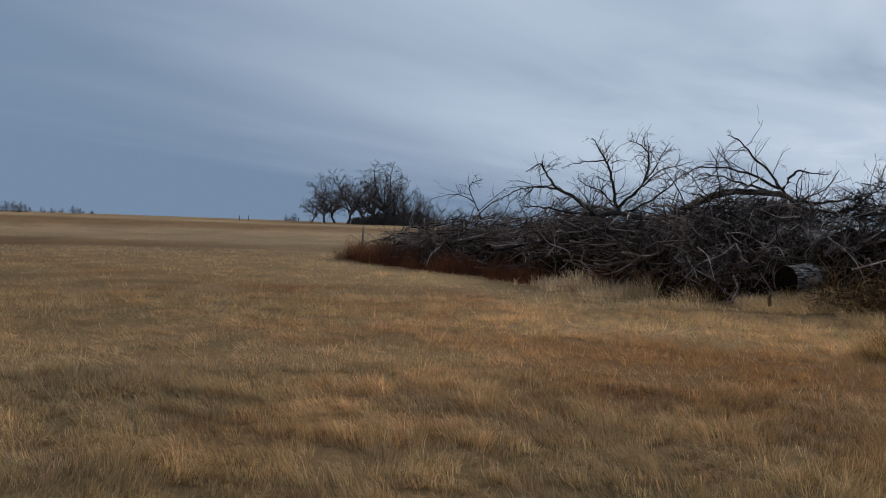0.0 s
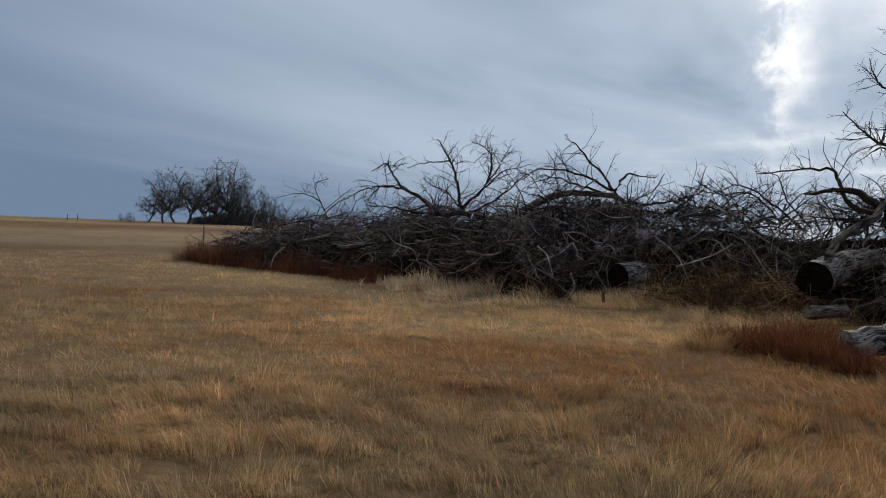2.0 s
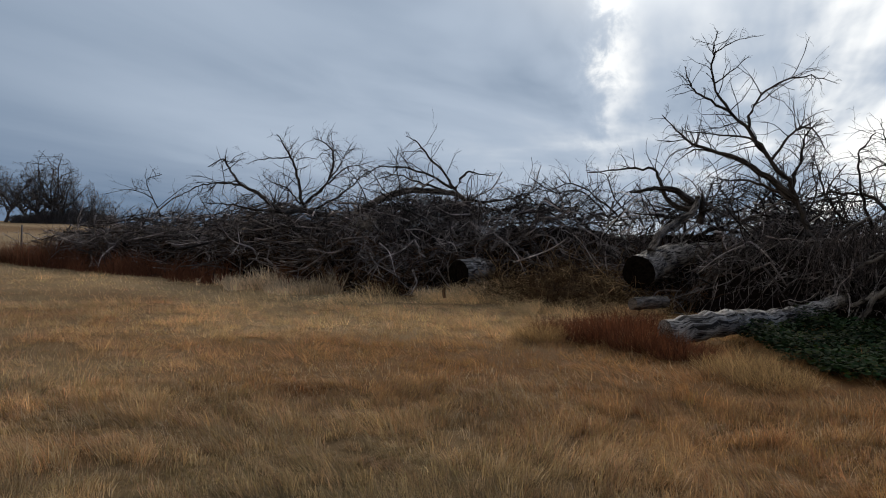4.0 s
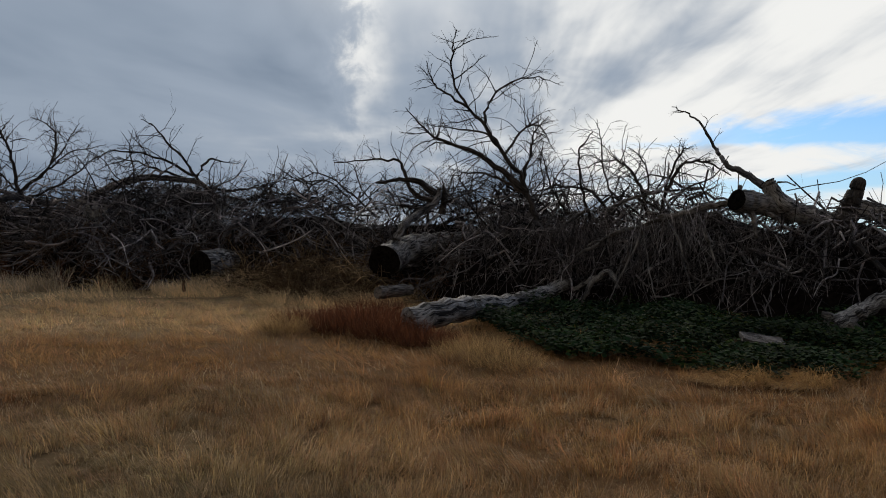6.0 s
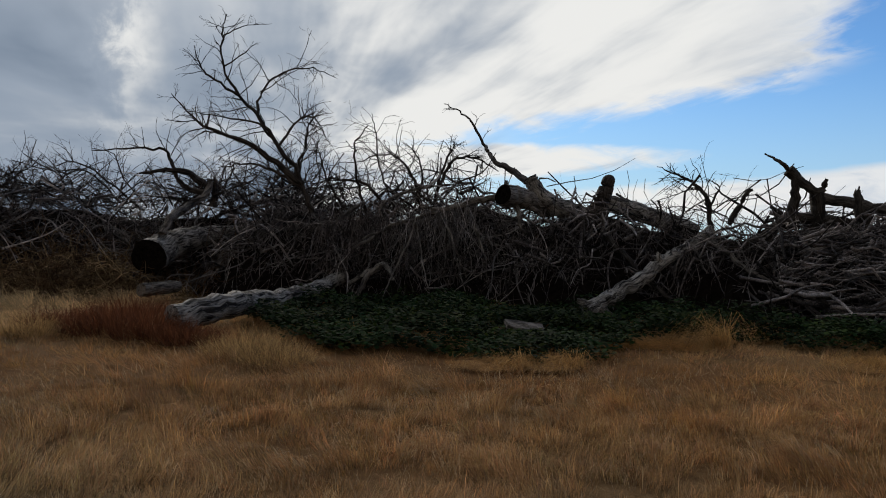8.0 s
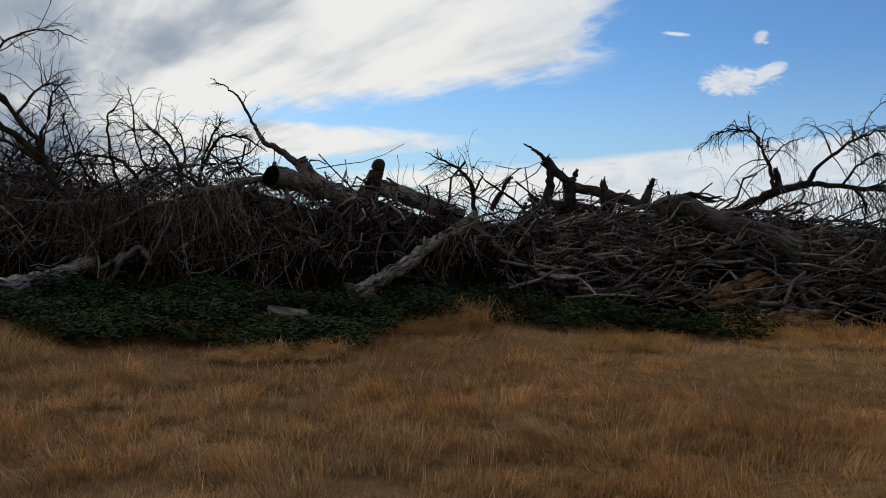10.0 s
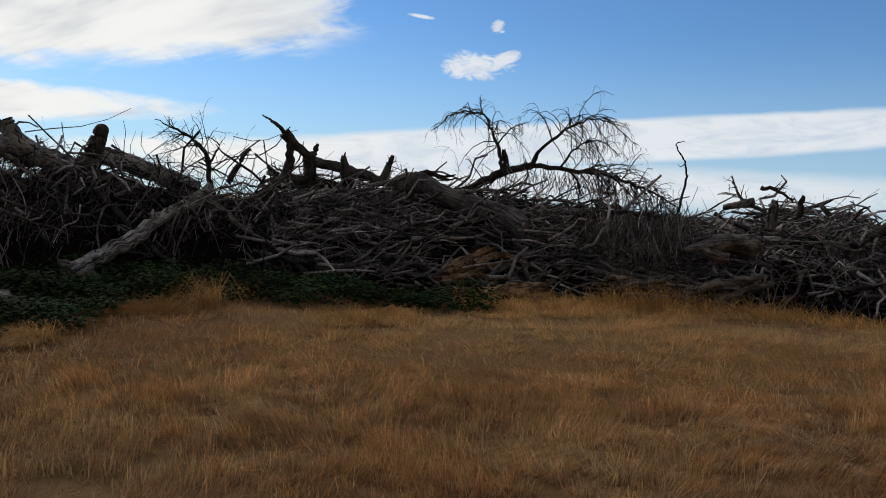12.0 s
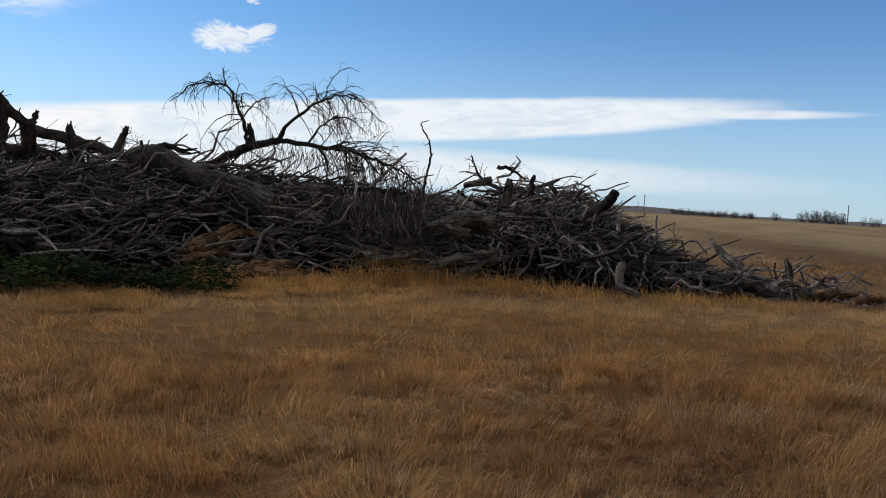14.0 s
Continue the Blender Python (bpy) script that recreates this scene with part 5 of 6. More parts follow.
root = thing("log", "weathered grey root slab above a dark hollow", "log", "logs in the pile")
limb(root, "bark", [(16.06, -3.87, 1.07), (16.00, -4.10, 1.13), (16.02, -4.40, 1.21), (16.11, -4.77, 1.25), (16.31, -5.15, 1.21)], 0.05, 0.26, bark_pale, rough=0.1)
limb(root, "root", [(15.97, -4.18, 1.11), (15.92, -4.36, 1.03), (15.95, -4.62, 0.98)], 0.09, 0.12, bark_pale, rough=0.1)

rotten = thing("log", "rotten brown trunk piece at the foot of the pile", "log", "logs in the pile")
limb(rotten, "bark", [(15.67, 0.48, 0.39), (15.87, 0.14, 0.60), (16.17, -0.26, 0.86)], 0.19, 0.11, bark_brown, rough=0.16, broken=True)
limb(rotten, "limb", [(15.55, -0.05, 0.62), (15.72, -0.45, 0.78), (15.95, -0.95, 0.72)], 0.07, 0.05, bark_brown, rough=0.1, broken=True)
limb(rotten, "limb", [(15.45, 0.55, 0.30), (15.50, 0.05, 0.42), (15.60, -0.60, 0.36)], 0.08, 0.05, bark_brown, rough=0.1, broken=True)
limb(rotten, "root", [(15.60, 0.72, 0.22), (15.75, 0.42, 0.45), (15.80, 0.10, 0.62)], 0.12, 0.08, bark_brown, rough=0.125, broken=True)
limb(rotten, "limb", [(15.87, 0.33, 0.33), (16.07, -0.27, 0.53), (16.44, -1.00, 0.76), (16.61, -1.37, 0.77)], 0.09, 0.05, bark_brown)
limb(rotten, "limb", [(15.07, -0.19, 0.04), (15.25, -0.76, 0.15), (15.40, -1.35, 0.23)], 0.18, 0.15, bark_brown, rough=0.125)

heap_stub = thing("log", "near-black stub jutting out of the heap", "log", "logs in the pile")
limb(heap_stub, "bark", [(16.42, -7.38, 1.50), (16.14, -7.51, 1.63), (15.89, -7.55, 1.79), (15.85, -7.64, 1.97)], 0.12, 0.09, bark_black, cut=True)

heap_posts = thing("log", "broken grey trunk ends standing in the heap", "log", "logs in the pile")
limb(heap_posts, "stub", [(16.69, -5.63, 1.58), (16.68, -5.66, 1.85), (16.68, -5.67, 2.06)], 0.10, 0.085, bark_pale, broken=True)
limb(heap_posts, "stub", [(16.52, -6.10, 1.81), (16.52, -6.10, 2.04), (16.51, -6.13, 2.19)], 0.07, 0.04, bark_dark, broken=True)
limb(heap_posts, "stub", [(16.33, -6.57, 1.84), (16.40, -6.42, 2.06)], 0.06, 0.04, bark_pale)
limb(heap_posts, "limb", [(16.81, -5.58, 1.89), (16.94, -5.19, 2.04), (16.99, -5.04, 2.26), (17.02, -4.93, 2.54)], 0.05, 0.012, bark_grey, twigs=10)
limb(heap_posts, "stub", [(16.89, -5.35, 2.05), (16.99, -5.03, 1.97), (17.05, -4.83, 1.92)], 0.09, 0.06, bark_pale)
limb(heap_posts, "limb", [(16.86, -5.45, 2.34), (16.77, -5.72, 2.30), (16.66, -6.01, 2.11)], 0.05, 0.02, bark_grey, twigs=8)
limb(heap_posts, "limb", [(16.18, -6.94, 1.81), (16.14, -7.03, 1.98), (16.07, -7.18, 2.07)], 0.035, 0.012, bark_dark)

leaning_snag = thing("log", "pale splintered snag leaning at the end of the pile", "log", "logs in the pile")
limb(leaning_snag, "bark", [(15.43, -9.58, 1.13), (15.31, -9.76, 0.90), (14.98, -9.88, 0.66), (14.60, -10.08, 0.40), (14.19, -10.30, 0.30)], 0.05, 0.17, bark_bleached, rough=0.06)
limb(leaning_snag, "limb", [(14.53, -9.84, 0.50), (14.29, -10.17, 0.41), (14.05, -10.48, 0.45)], 0.09, 0.04, bark_pale)

stake = thing("stake", "short weathered wooden stake in the grass", "stake")
limb(stake, "post", [(14.68, -10.96, 0.34), (14.70, -10.94, 0.56), (14.74, -10.90, 0.77)], 0.07, 0.07, bark_pale, broken=True)

stake_thin = thing("stake", "thin dark stick standing in the grass", "stake")
limb(stake_thin, "post", [(14.84, -10.76, 0.37), (14.87, -10.72, 0.76)], 0.025, 0.02, bark_dark)

foot_stump = thing("log", "pale stump foot at the edge of the pile", "log", "logs in the pile")
limb(foot_stump, "bark", [(14.86, -7.37, 0.57), (14.70, -7.25, 0.37), (14.49, -7.22, 0.20), (14.17, -7.40, 0.10)], 0.09, 0.07, bark_pale, rough=0.075)

fallen_end = thing("log", "dark rotten log lying flat in the grass", "log", "logs in the pile")
limb(fallen_end, "bark", [(14.56, -11.43, 0.20), (14.30, -11.74, 0.22), (14.07, -12.00, 0.28)], 0.1, 0.09, bark_brown, rough=0.1, broken=True)

fallen_far = thing("log", "dark rotten log beyond the end of the pile", "log", "logs in the pile")
limb(fallen_far, "bark", [(13.65, -11.57, 0.16), (13.63, -12.18, 0.25), (13.53, -12.86, 0.25)], 0.08, 0.09, bark_brown, rough=0.1)

long_limb = thing("log", "long grey limb along the foot of the pile", "log", "logs in the pile")
limb(long_limb, "bark", [(15.97, -1.69, 0.32), (16.06, -2.49, 0.32), (16.13, -3.17, 0.40), (16.15, -3.95, 0.28), (16.31, -4.84, 0.45), (16.27, -5.57, 0.47)], 0.08, 0.07, bark_pale, twigs=8)

low_limb = thing("log", "crooked grey limb at the foot of the pile", "log", "logs in the pile")
limb(low_limb, "bark", [(16.50, -3.27, 0.17), (16.43, -4.04, 0.29), (16.26, -4.69, 0.22), (16.19, -5.24, 0.45), (16.27, -5.61, 0.54)], 0.09, 0.06, bark_pale, twigs=6)

foot_limbs = thing("dead_branch", "crooked grey limbs along the foot of the pile", "branch", "dead trees in the pile")
limb(foot_limbs, "limb", [(15.76, -2.33, 0.23), (15.72, -3.13, 0.47), (15.80, -3.69, 0.56)], 0.07, 0.05, bark_pale)
limb(foot_limbs, "limb", [(15.65, -3.86, 0.35), (15.66, -4.54, 0.56), (15.75, -5.22, 0.69)], 0.08, 0.05, bark_pale)
limb(foot_limbs, "limb", [(16.43, -1.93, 1.06), (16.19, -2.21, 0.84), (15.90, -2.72, 0.62), (15.73, -3.55, 0.52)], 0.06, 0.035, bark_grey)

crooked_limbs = thing("dead_branch", "crooked forked limb among brown rotten pieces", "branch", "dead trees in the pile")
limb(crooked_limbs, "limb", [(16.14, 0.27, 0.49), (16.05, -0.13, 0.49), (15.94, -0.49, 0.52), (16.01, -1.04, 0.86)], 0.06, 0.05, bark_pale)
limb(crooked_limbs, "limb", [(16.01, -1.04, 0.86), (15.93, -0.63, 0.61), (15.75, -0.19, 0.25)], 0.055, 0.04, bark_pale)
limb(crooked_limbs, "stub", [(15.82, -0.94, 0.72), (15.71, -0.99, 0.32)], 0.07, 0.06, bark_grey, broken=True)
limb(crooked_limbs, "limb", [(16.93, 0.68, 1.03), (16.75, -0.21, 1.17), (16.61, -1.08, 1.16), (16.56, -1.62, 1.11)], 0.07, 0.05, bark_grey)

bent_limb = thing("dead_branch", "bent dark limb with twigs hanging below it", "branch", "dead trees in the pile")
limb(bent_limb, "limb", [(16.72, -1.99, 1.03), (16.71, -2.05, 1.41), (16.69, -2.21, 1.60), (16.58, -2.90, 1.72), (16.53, -3.62, 1.66)], 0.08, 0.03, bark_dark, twigs=10)
curtain(bent_limb, (16.71, -2.1, 1.57), (16.54, -3.99, 1.71), 1.25, 420, 195, twig_wood)
curtain(bent_limb, (16.37, -2.32, 1.48), (16.28, -3.82, 1.6), 1.0, 260, 196, pale_twig)
limb(bent_limb, "limb", [(17.12, 0.92, 1.47), (16.93, 0.76, 1.02), (16.74, 0.59, 0.59)], 0.016, 0.01, bark_bleached)
limb(bent_limb, "limb", [(17.04, 3.63, 1.22), (16.79, 3.39, 0.76), (16.44, 3.11, 0.17)], 0.06, 0.04, bark_dark)

straw_stick = thing("stick", "grey stick lying under a straw tussock", "stick")
limb(straw_stick, "board", [(11.59, 4.50, -0.03), (11.96, 4.09, -0.03), (12.26, 3.51, -0.08)], 0.035, 0.03, bark_pale)
limb(straw_stick, "stub", [(11.87, 4.07, -0.06), (11.87, 4.06, 0.09)], 0.05, 0.03, bark_pale)

field_stub = thing("stump", "short dark broken stub in the straw grass", "stump")
limb(field_stub, "post", [(6.76, 16.55, 0.19), (6.73, 16.56, 0.35), (6.77, 16.55, 0.41)], 0.04, 0.03, bark_brown)


# ---- weeds and grasses round the pile ----
def ribbons(name, owner, base, heading, long, wide, fall, tint, mat=blade_mat, K=5, vary=(0.5, 1.5)):
    """Arching ribbons of grass or stems, as one mesh of stuff under a thing."""
    n = len(base)
    h = heading / np.linalg.norm(heading, axis=1, keepdims=True)
    pts = [base]
    for i in range(K - 1):
        h = h + rng.normal(0, 0.10, (n, 3)) - np.array([0, 0, 1.0]) * fall * (i + 0.5) / K
        h = h / np.linalg.norm(h, axis=1, keepdims=True)
        pts.append(pts[-1] + h * (long / (K - 1))[:, None])
    p = np.stack(pts, 1)
    p[..., 2] = np.maximum(p[..., 2], 0.01)
    a = rng.uniform(0, 2 * np.pi, n)
    side = np.stack([np.cos(a), np.sin(a), np.zeros(n)], 1)[:, None] * (wide[:, None] * np.linspace(1, 0.2, K)[None])[..., None] * 0.5
    v = np.stack([p - side, p + side], 2).reshape(-1, 3)
    k = (np.arange(n) * 2 * K)[:, None]
    quads = np.concatenate([k + np.array([2 * i, 2 * i + 1, 2 * i + 3, 2 * i + 2]) for i in range(K - 1)])
    col = np.repeat(tint * rng.uniform(*vary, (n, 1)), 2 * K, axis=0)
    me = mesh_from(name, v, [quads], mat, col)
    return new(name, me) if owner is None else part(name, me, owner)


def tussock(label, x, y, radius, tall, count, tint, flow=(0, 0), fall=0.8, name="grass_tussock", wide=0.008, splay=0.5):
    a, d = rng.uniform(0, 2 * np.pi, count), np.sqrt(rng.uniform(0, 1, count)) * radius
    bx, by = x + d * np.cos(a), y + d * np.sin(a) * 0.8
    base = np.stack([bx, by, rise(bx, by) + 0.0 * bx], 1)
    head = np.stack([np.cos(a) * splay + flow[0], np.sin(a) * splay + flow[1], np.full(count, 1.0)], 1) + rng.normal(0, 0.22, (count, 3))
    ob = ribbons(name, None, base, head, tall * rng.uniform(0.6, 1.35, count), np.full(count, wide), fall, np.array(tint))
    return tagged(ob, label, "grass", "tussocks by the pile", "stuff")


PLUME, RUSSET, DEEP = (0.82, 0.64, 0.42), (0.115, 0.043, 0.020), (0.17, 0.070, 0.038)
tussock("golden grass mound flopped over beside the leaning trunk", 11.8, 3.95, 0.28, 1.15, 1000, (0.58, 0.32, 0.105), (-0.75, 2.4), 1.7, wide=0.008, splay=0.35)
tussock("golden grass mound flopped over beside the leaning trunk", 11.6, 4.45, 0.32, 0.85, 1000, (0.58, 0.32, 0.105), (-0.75, 2.2), 2.0, wide=0.008, splay=0.45)
tussock("tall golden grass drooping against the pile", 12.1, 3.7, 0.24, 0.95, 600, (0.46, 0.27, 0.10), (-0.10, 0.40), 2.6, wide=0.006, splay=0.25)
for tx, ty, tr, th in ((8.7, 5.2, 0.5, 0.36), (9.1, 4.7, 0.45, 0.34), (11.9, 1.7, 0.5, 0.36), (12.3, 1.1, 0.5, 0.4), (13.7, -0.5, 0.6, 0.42), (14.4, -1.5, 0.7, 0.5), (14.8, -2.2, 0.6, 0.5),
                       (14.9, -3.2, 0.6, 0.42), (15.3, -4.1, 0.6, 0.45), (15.2, -5.0, 0.6, 0.42), (14.3, -6.2, 0.5, 0.3)):
    tussock("golden dry grass tussock at the edge of the field", tx, ty, tr, th, 1500, (0.72, 0.43, 0.17) if tx > 13 else (0.46, 0.27, 0.10), (-0.5, 0.5), 2.2, wide=0.0065)


def strip(label, m0, m1, near, far, count, tall, tint, flow, fall, wide=0.010, name="tall_grass"):
    """A belt of stems along the pile's front foot, between two distances before it."""
    s = rng.uniform(MARK[m0], MARK[m1], count)
    e = edge_at(s)
    o, _ = outward(s)
    d = rng.uniform(near, far, count) - 0.6 * (lattice(s, s * 0, 1.1, 51) - 0.5)
    bx, by = e[:, 0] - o[:, 0] * d, e[:, 1] - o[:, 1] * d
    out = (d - near) / (far - near)
    keep = (lattice(bx, by, 0.8, 52) > 0.25) & (rng.uniform(0, 1, count) > 0.75 * np.clip(out, 0, 1) ** 2) & (lattice(s, s * 0 + 3.3, 1.7, 54) > out - 0.45)
    bx, by, out = bx[keep], by[keep], out[keep]
    n = len(bx)
    head = np.stack([np.full(n, flow[0]), np.full(n, flow[1]), np.ones(n)], 1) + rng.normal(0, 0.3, (n, 3))
    long = tall * rng.uniform(0.4, 1.3, n) * (0.35 + 1.2 * lattice(bx, by, 0.9, 53)) * np.clip(1.15 - 0.5 * out, 0.4, 1.2)
    ob = ribbons(name, None, np.stack([bx, by, rise(bx, by)], 1), head, long, np.full(n, wide), fall, np.array(tint) * (0.55 + 0.9 * lattice(bx, by, 0.6, 56))[:, None], K=4)
    return tagged(ob, label, "weeds", kind="stuff")


strip("dark russet dead weeds along the foot of the pile", 0, 3, -0.8, 1.2, 13000, 0.7, DEEP, (0, 0), 0.2, 0.018, "dead_weeds")
strip("dark russet dead weeds along the foot of the pile", 3, 5, -1.3, 0.5, 9000, 0.6, (0.17, 0.080, 0.042), (0, 0), 0.3, 0.012, "dead_weeds")
strip("pale feathery grass in front of the pile", 3, 6, 0.2, 1.8, 10000, 0.36, PLUME, (-0.2, 0.1), 0.5, 0.017)
strip("straw-coloured long grass in front of the pile", 4, 8, -0.2, 4.2, 27000, 0.46, (0.80, 0.58, 0.31), (-0.4, 0.2), 1.3, 0.009)
strip("russet dry weeds between the sawn logs", 5, 8, -0.9, 0.5, 1300, 0.5, (0.30, 0.16, 0.06), (-0.2, 0.1), 0.5, 0.014, "dead_weeds")
strip("golden long grass along the foot of the pile", 13, 18, -0.1, 1.2, 7500, 0.50, (0.76, 0.45, 0.16), (-0.4, 0.3), 1.3, 0.012)


def weed_bush(label, x, y, radius, tall, count, tint, wide=0.010):
    bush = thing("weed_bush", label, "weeds", "dead weed bushes")
    a, d = rng.uniform(0, 2 * np.pi, count), np.sqrt(rng.uniform(0, 1, count)) * radius
    base = np.stack([x + d * np.cos(a), y + d * np.sin(a), rise(x + d * np.cos(a), y + d * np.sin(a)) + rng.uniform(0, tall * 0.5, count) * (1 - d / radius)], 1)
    head = np.stack([np.cos(a) * 0.6, np.sin(a) * 0.6, np.full(count, 0.9)], 1) * (0.6 + 0.8 * lattice(a * 2, d * 4, 1.0, 55))[:, None] + rng.normal(0, 0.45, (count, 3))
    tagged(ribbons("stem_mass", bush, base, head, tall * rng.uniform(0.4, 0.9, count), np.full(count, wide), 0.3, np.array(tint), K=4, vary=(0.3, 1.9)), kind="stuff")
    return bush


for bx, by, br, bh in ((6.9, 11.5, 0.6, 0.42), (7.2, 10.7, 0.7, 0.55), (7.2, 9.9, 0.5, 0.42), (7.3, 9.2, 0.5, 0.3), (7.9, 11.3, 0.7, 0.55)):
    weed_bush("dense russet-red dead weeds before a bleached log", bx, by, br, bh, 1700, RUSSET)
for bx, by, br, bh in ((7.2, 7.9, 0.5, 0.4), (7.0, 7.2, 0.45, 0.35), (6.2, 11.2, 0.35, 0.4)):
    weed_bush("tan seed-headed dead weeds beside nettles", bx, by, br, bh, 1100, (0.36, 0.235, 0.105), 0.007)
def vine_tangle(label, x, y, radius, tall, count, seed):
    """A mound of curled, tangled dead vines and canes."""
    r = np.random.default_rng(seed)
    mound = thing("vine_tangle", label, "vines", "dead vine tangles")
    for name, mat, n in (("brown_vine_mass", rust_twig, count), ("tan_vine_mass", vine_wood, count)):
        a, d = r.uniform(0, 6.283, n), np.sqrt(r.uniform(0, 1, n)) * radius
        top = tall * np.clip(1 - (d / radius) ** 2, 0.15, 1)
        p = [np.stack([x + d * np.cos(a), y + d * np.sin(a), r.uniform(0.02, 1, n) * top], 1)]
        h = r.normal(0, 1, (n, 3)) * (1, 1, 0.6) + (0, 0, 0.4)
        long = r.uniform(0.4, 1.3, n)
        for i in range(6):
            h = h / np.linalg.norm(h, axis=1, keepdims=True) + r.normal(0, 0.38, (n, 3)) - (0, 0, 0.14)
            p.append(p[-1] + h / np.linalg.norm(h, axis=1, keepdims=True) * (long / 6)[:, None])
        p = np.stack(p, 1)
        p[..., 2] = np.maximum(p[..., 2], 0.02)
        v, f = tubes(p, r.uniform(0.004, 0.011, n)[:, None] * np.linspace(1, 0.5, 7)[None], 3)
        tagged(part(name, mesh_from(name, v, [f], mat), mound), kind="stuff")
    return mound


for k, (bx, by, br, bh) in enumerate(((8.9, 17.9, 0.7, 0.6), (9.7, 16.9, 0.9, 0.75), (10.3, 16.0, 0.8, 0.8), (10.2, 17.2, 0.8, 1.0), (9.3, 16.2, 0.5, 0.4))):
    vine_tangle("tangled tan and brown dead vines between sawn logs", bx, by, br, bh, 420, 300 + k)
for bx, by, br, bh in ((15.0, -9.4, 0.6, 0.35), (14.7, -8.7, 0.6, 0.3), (14.8, -11.4, 0.5, 0.3)):
    weed_bush("brown dead weeds at the end of the pile", bx, by, br, bh, 900, (0.20, 0.11, 0.05))


for bx, by, br, bh in ((-3.1, 34.3, 0.9, 1.25), (-3.7, 34.2, 0.8, 0.8), (-2.5, 33.3, 0.8, 1.0)):
    weed_bush("brown dead brush at the far tip of the pile", bx, by, br, bh, 900, (0.15, 0.085, 0.048))


def nettles():
    """A low bed of dark green leaves before the pile."""
    n = 10500
    x, y = sector(n, 8.9, 17.2, 42, 92)
    ang, r = np.degrees(np.arctan2(x, y)), np.hypot(x, y)
    wave = 0.9 * (lattice(ang, ang * 0, 4.0, 61) - 0.5)
    inner = np.interp(ang, [42, 45, 50, 58, 64, 66.5, 68, 76, 84, 88, 91], [13.5, 11.8, 10.6, 10.3, 10.4, 11.2, 12.7, 13.2, 13.0, 13.2, 13.8]) + wave
    outer = np.interp(ang, [42, 48, 56, 66, 75, 85, 92], [15.2, 16.2, 17.0, 15.8, 15.4, 14.8, 14.2])
    keep = (r > inner) & (r < outer) & (lattice(x, y, 0.45, 63) > 0.25)
    x, y, r = x[keep], y[keep], r[keep]
    per = 12
    n = len(x)
    h = (0.10 + 0.60 * (0.7 * lattice(x, y, 0.75, 62) + 0.3 * lattice(x, y, 0.3, 65)) ** 1.5) * np.clip((r - 9.0) / 2.5, 0.45, 1)
    a = rng.uniform(0, 2 * np.pi, (n, per))
    lvl = rng.uniform(0.35, 1.0, (n, per))
    out = rng.uniform(0.02, 0.16, (n, per))
    c = np.stack([x[:, None] + np.cos(a) * out, y[:, None] + np.sin(a) * out, rise(x, y)[:, None] + h[:, None] * lvl], -1)
    size = rng.uniform(0.035, 0.095, (n, per))[..., None]
    d = np.stack([np.cos(a), np.sin(a), rng.uniform(-0.5, 0.35, (n, per))], -1) * size
    s = np.stack([-np.sin(a), np.cos(a), rng.normal(0, 0.3, (n, per))], -1) * size * 0.42
    v = np.stack([c, c + d * 0.5 + s, c + d, c + d * 0.5 - s], 2).reshape(-1, 3)
    q = np.arange(n * per)[:, None] * 4 + np.array([[0, 1, 2, 3]])
    tris = np.concatenate([q[:, [0, 1, 2]], q[:, [0, 2, 3]]])
    # the lattice lightens patches of leaves, painted in for lit lumps
    base = np.array([0.0095, 0.025, 0.007]) * rng.uniform(0.6, 1.5, (n, 1)) * (0.45 + 1.1 * lattice(x, y, 0.6, 64))[:, None] + np.array([0.03, 0.03, 0.0]) * (rng.uniform(0, 1, (n, 1)) ** 4)
    tint = np.repeat(base, per * 4, axis=0)
    tagged(new("nettle_bed", mesh_from("nettle_bed", v, [tris], leaf_mat, tint)), "dark green nettle bed at the foot of the pile", "weeds", kind="stuff")


nettles()


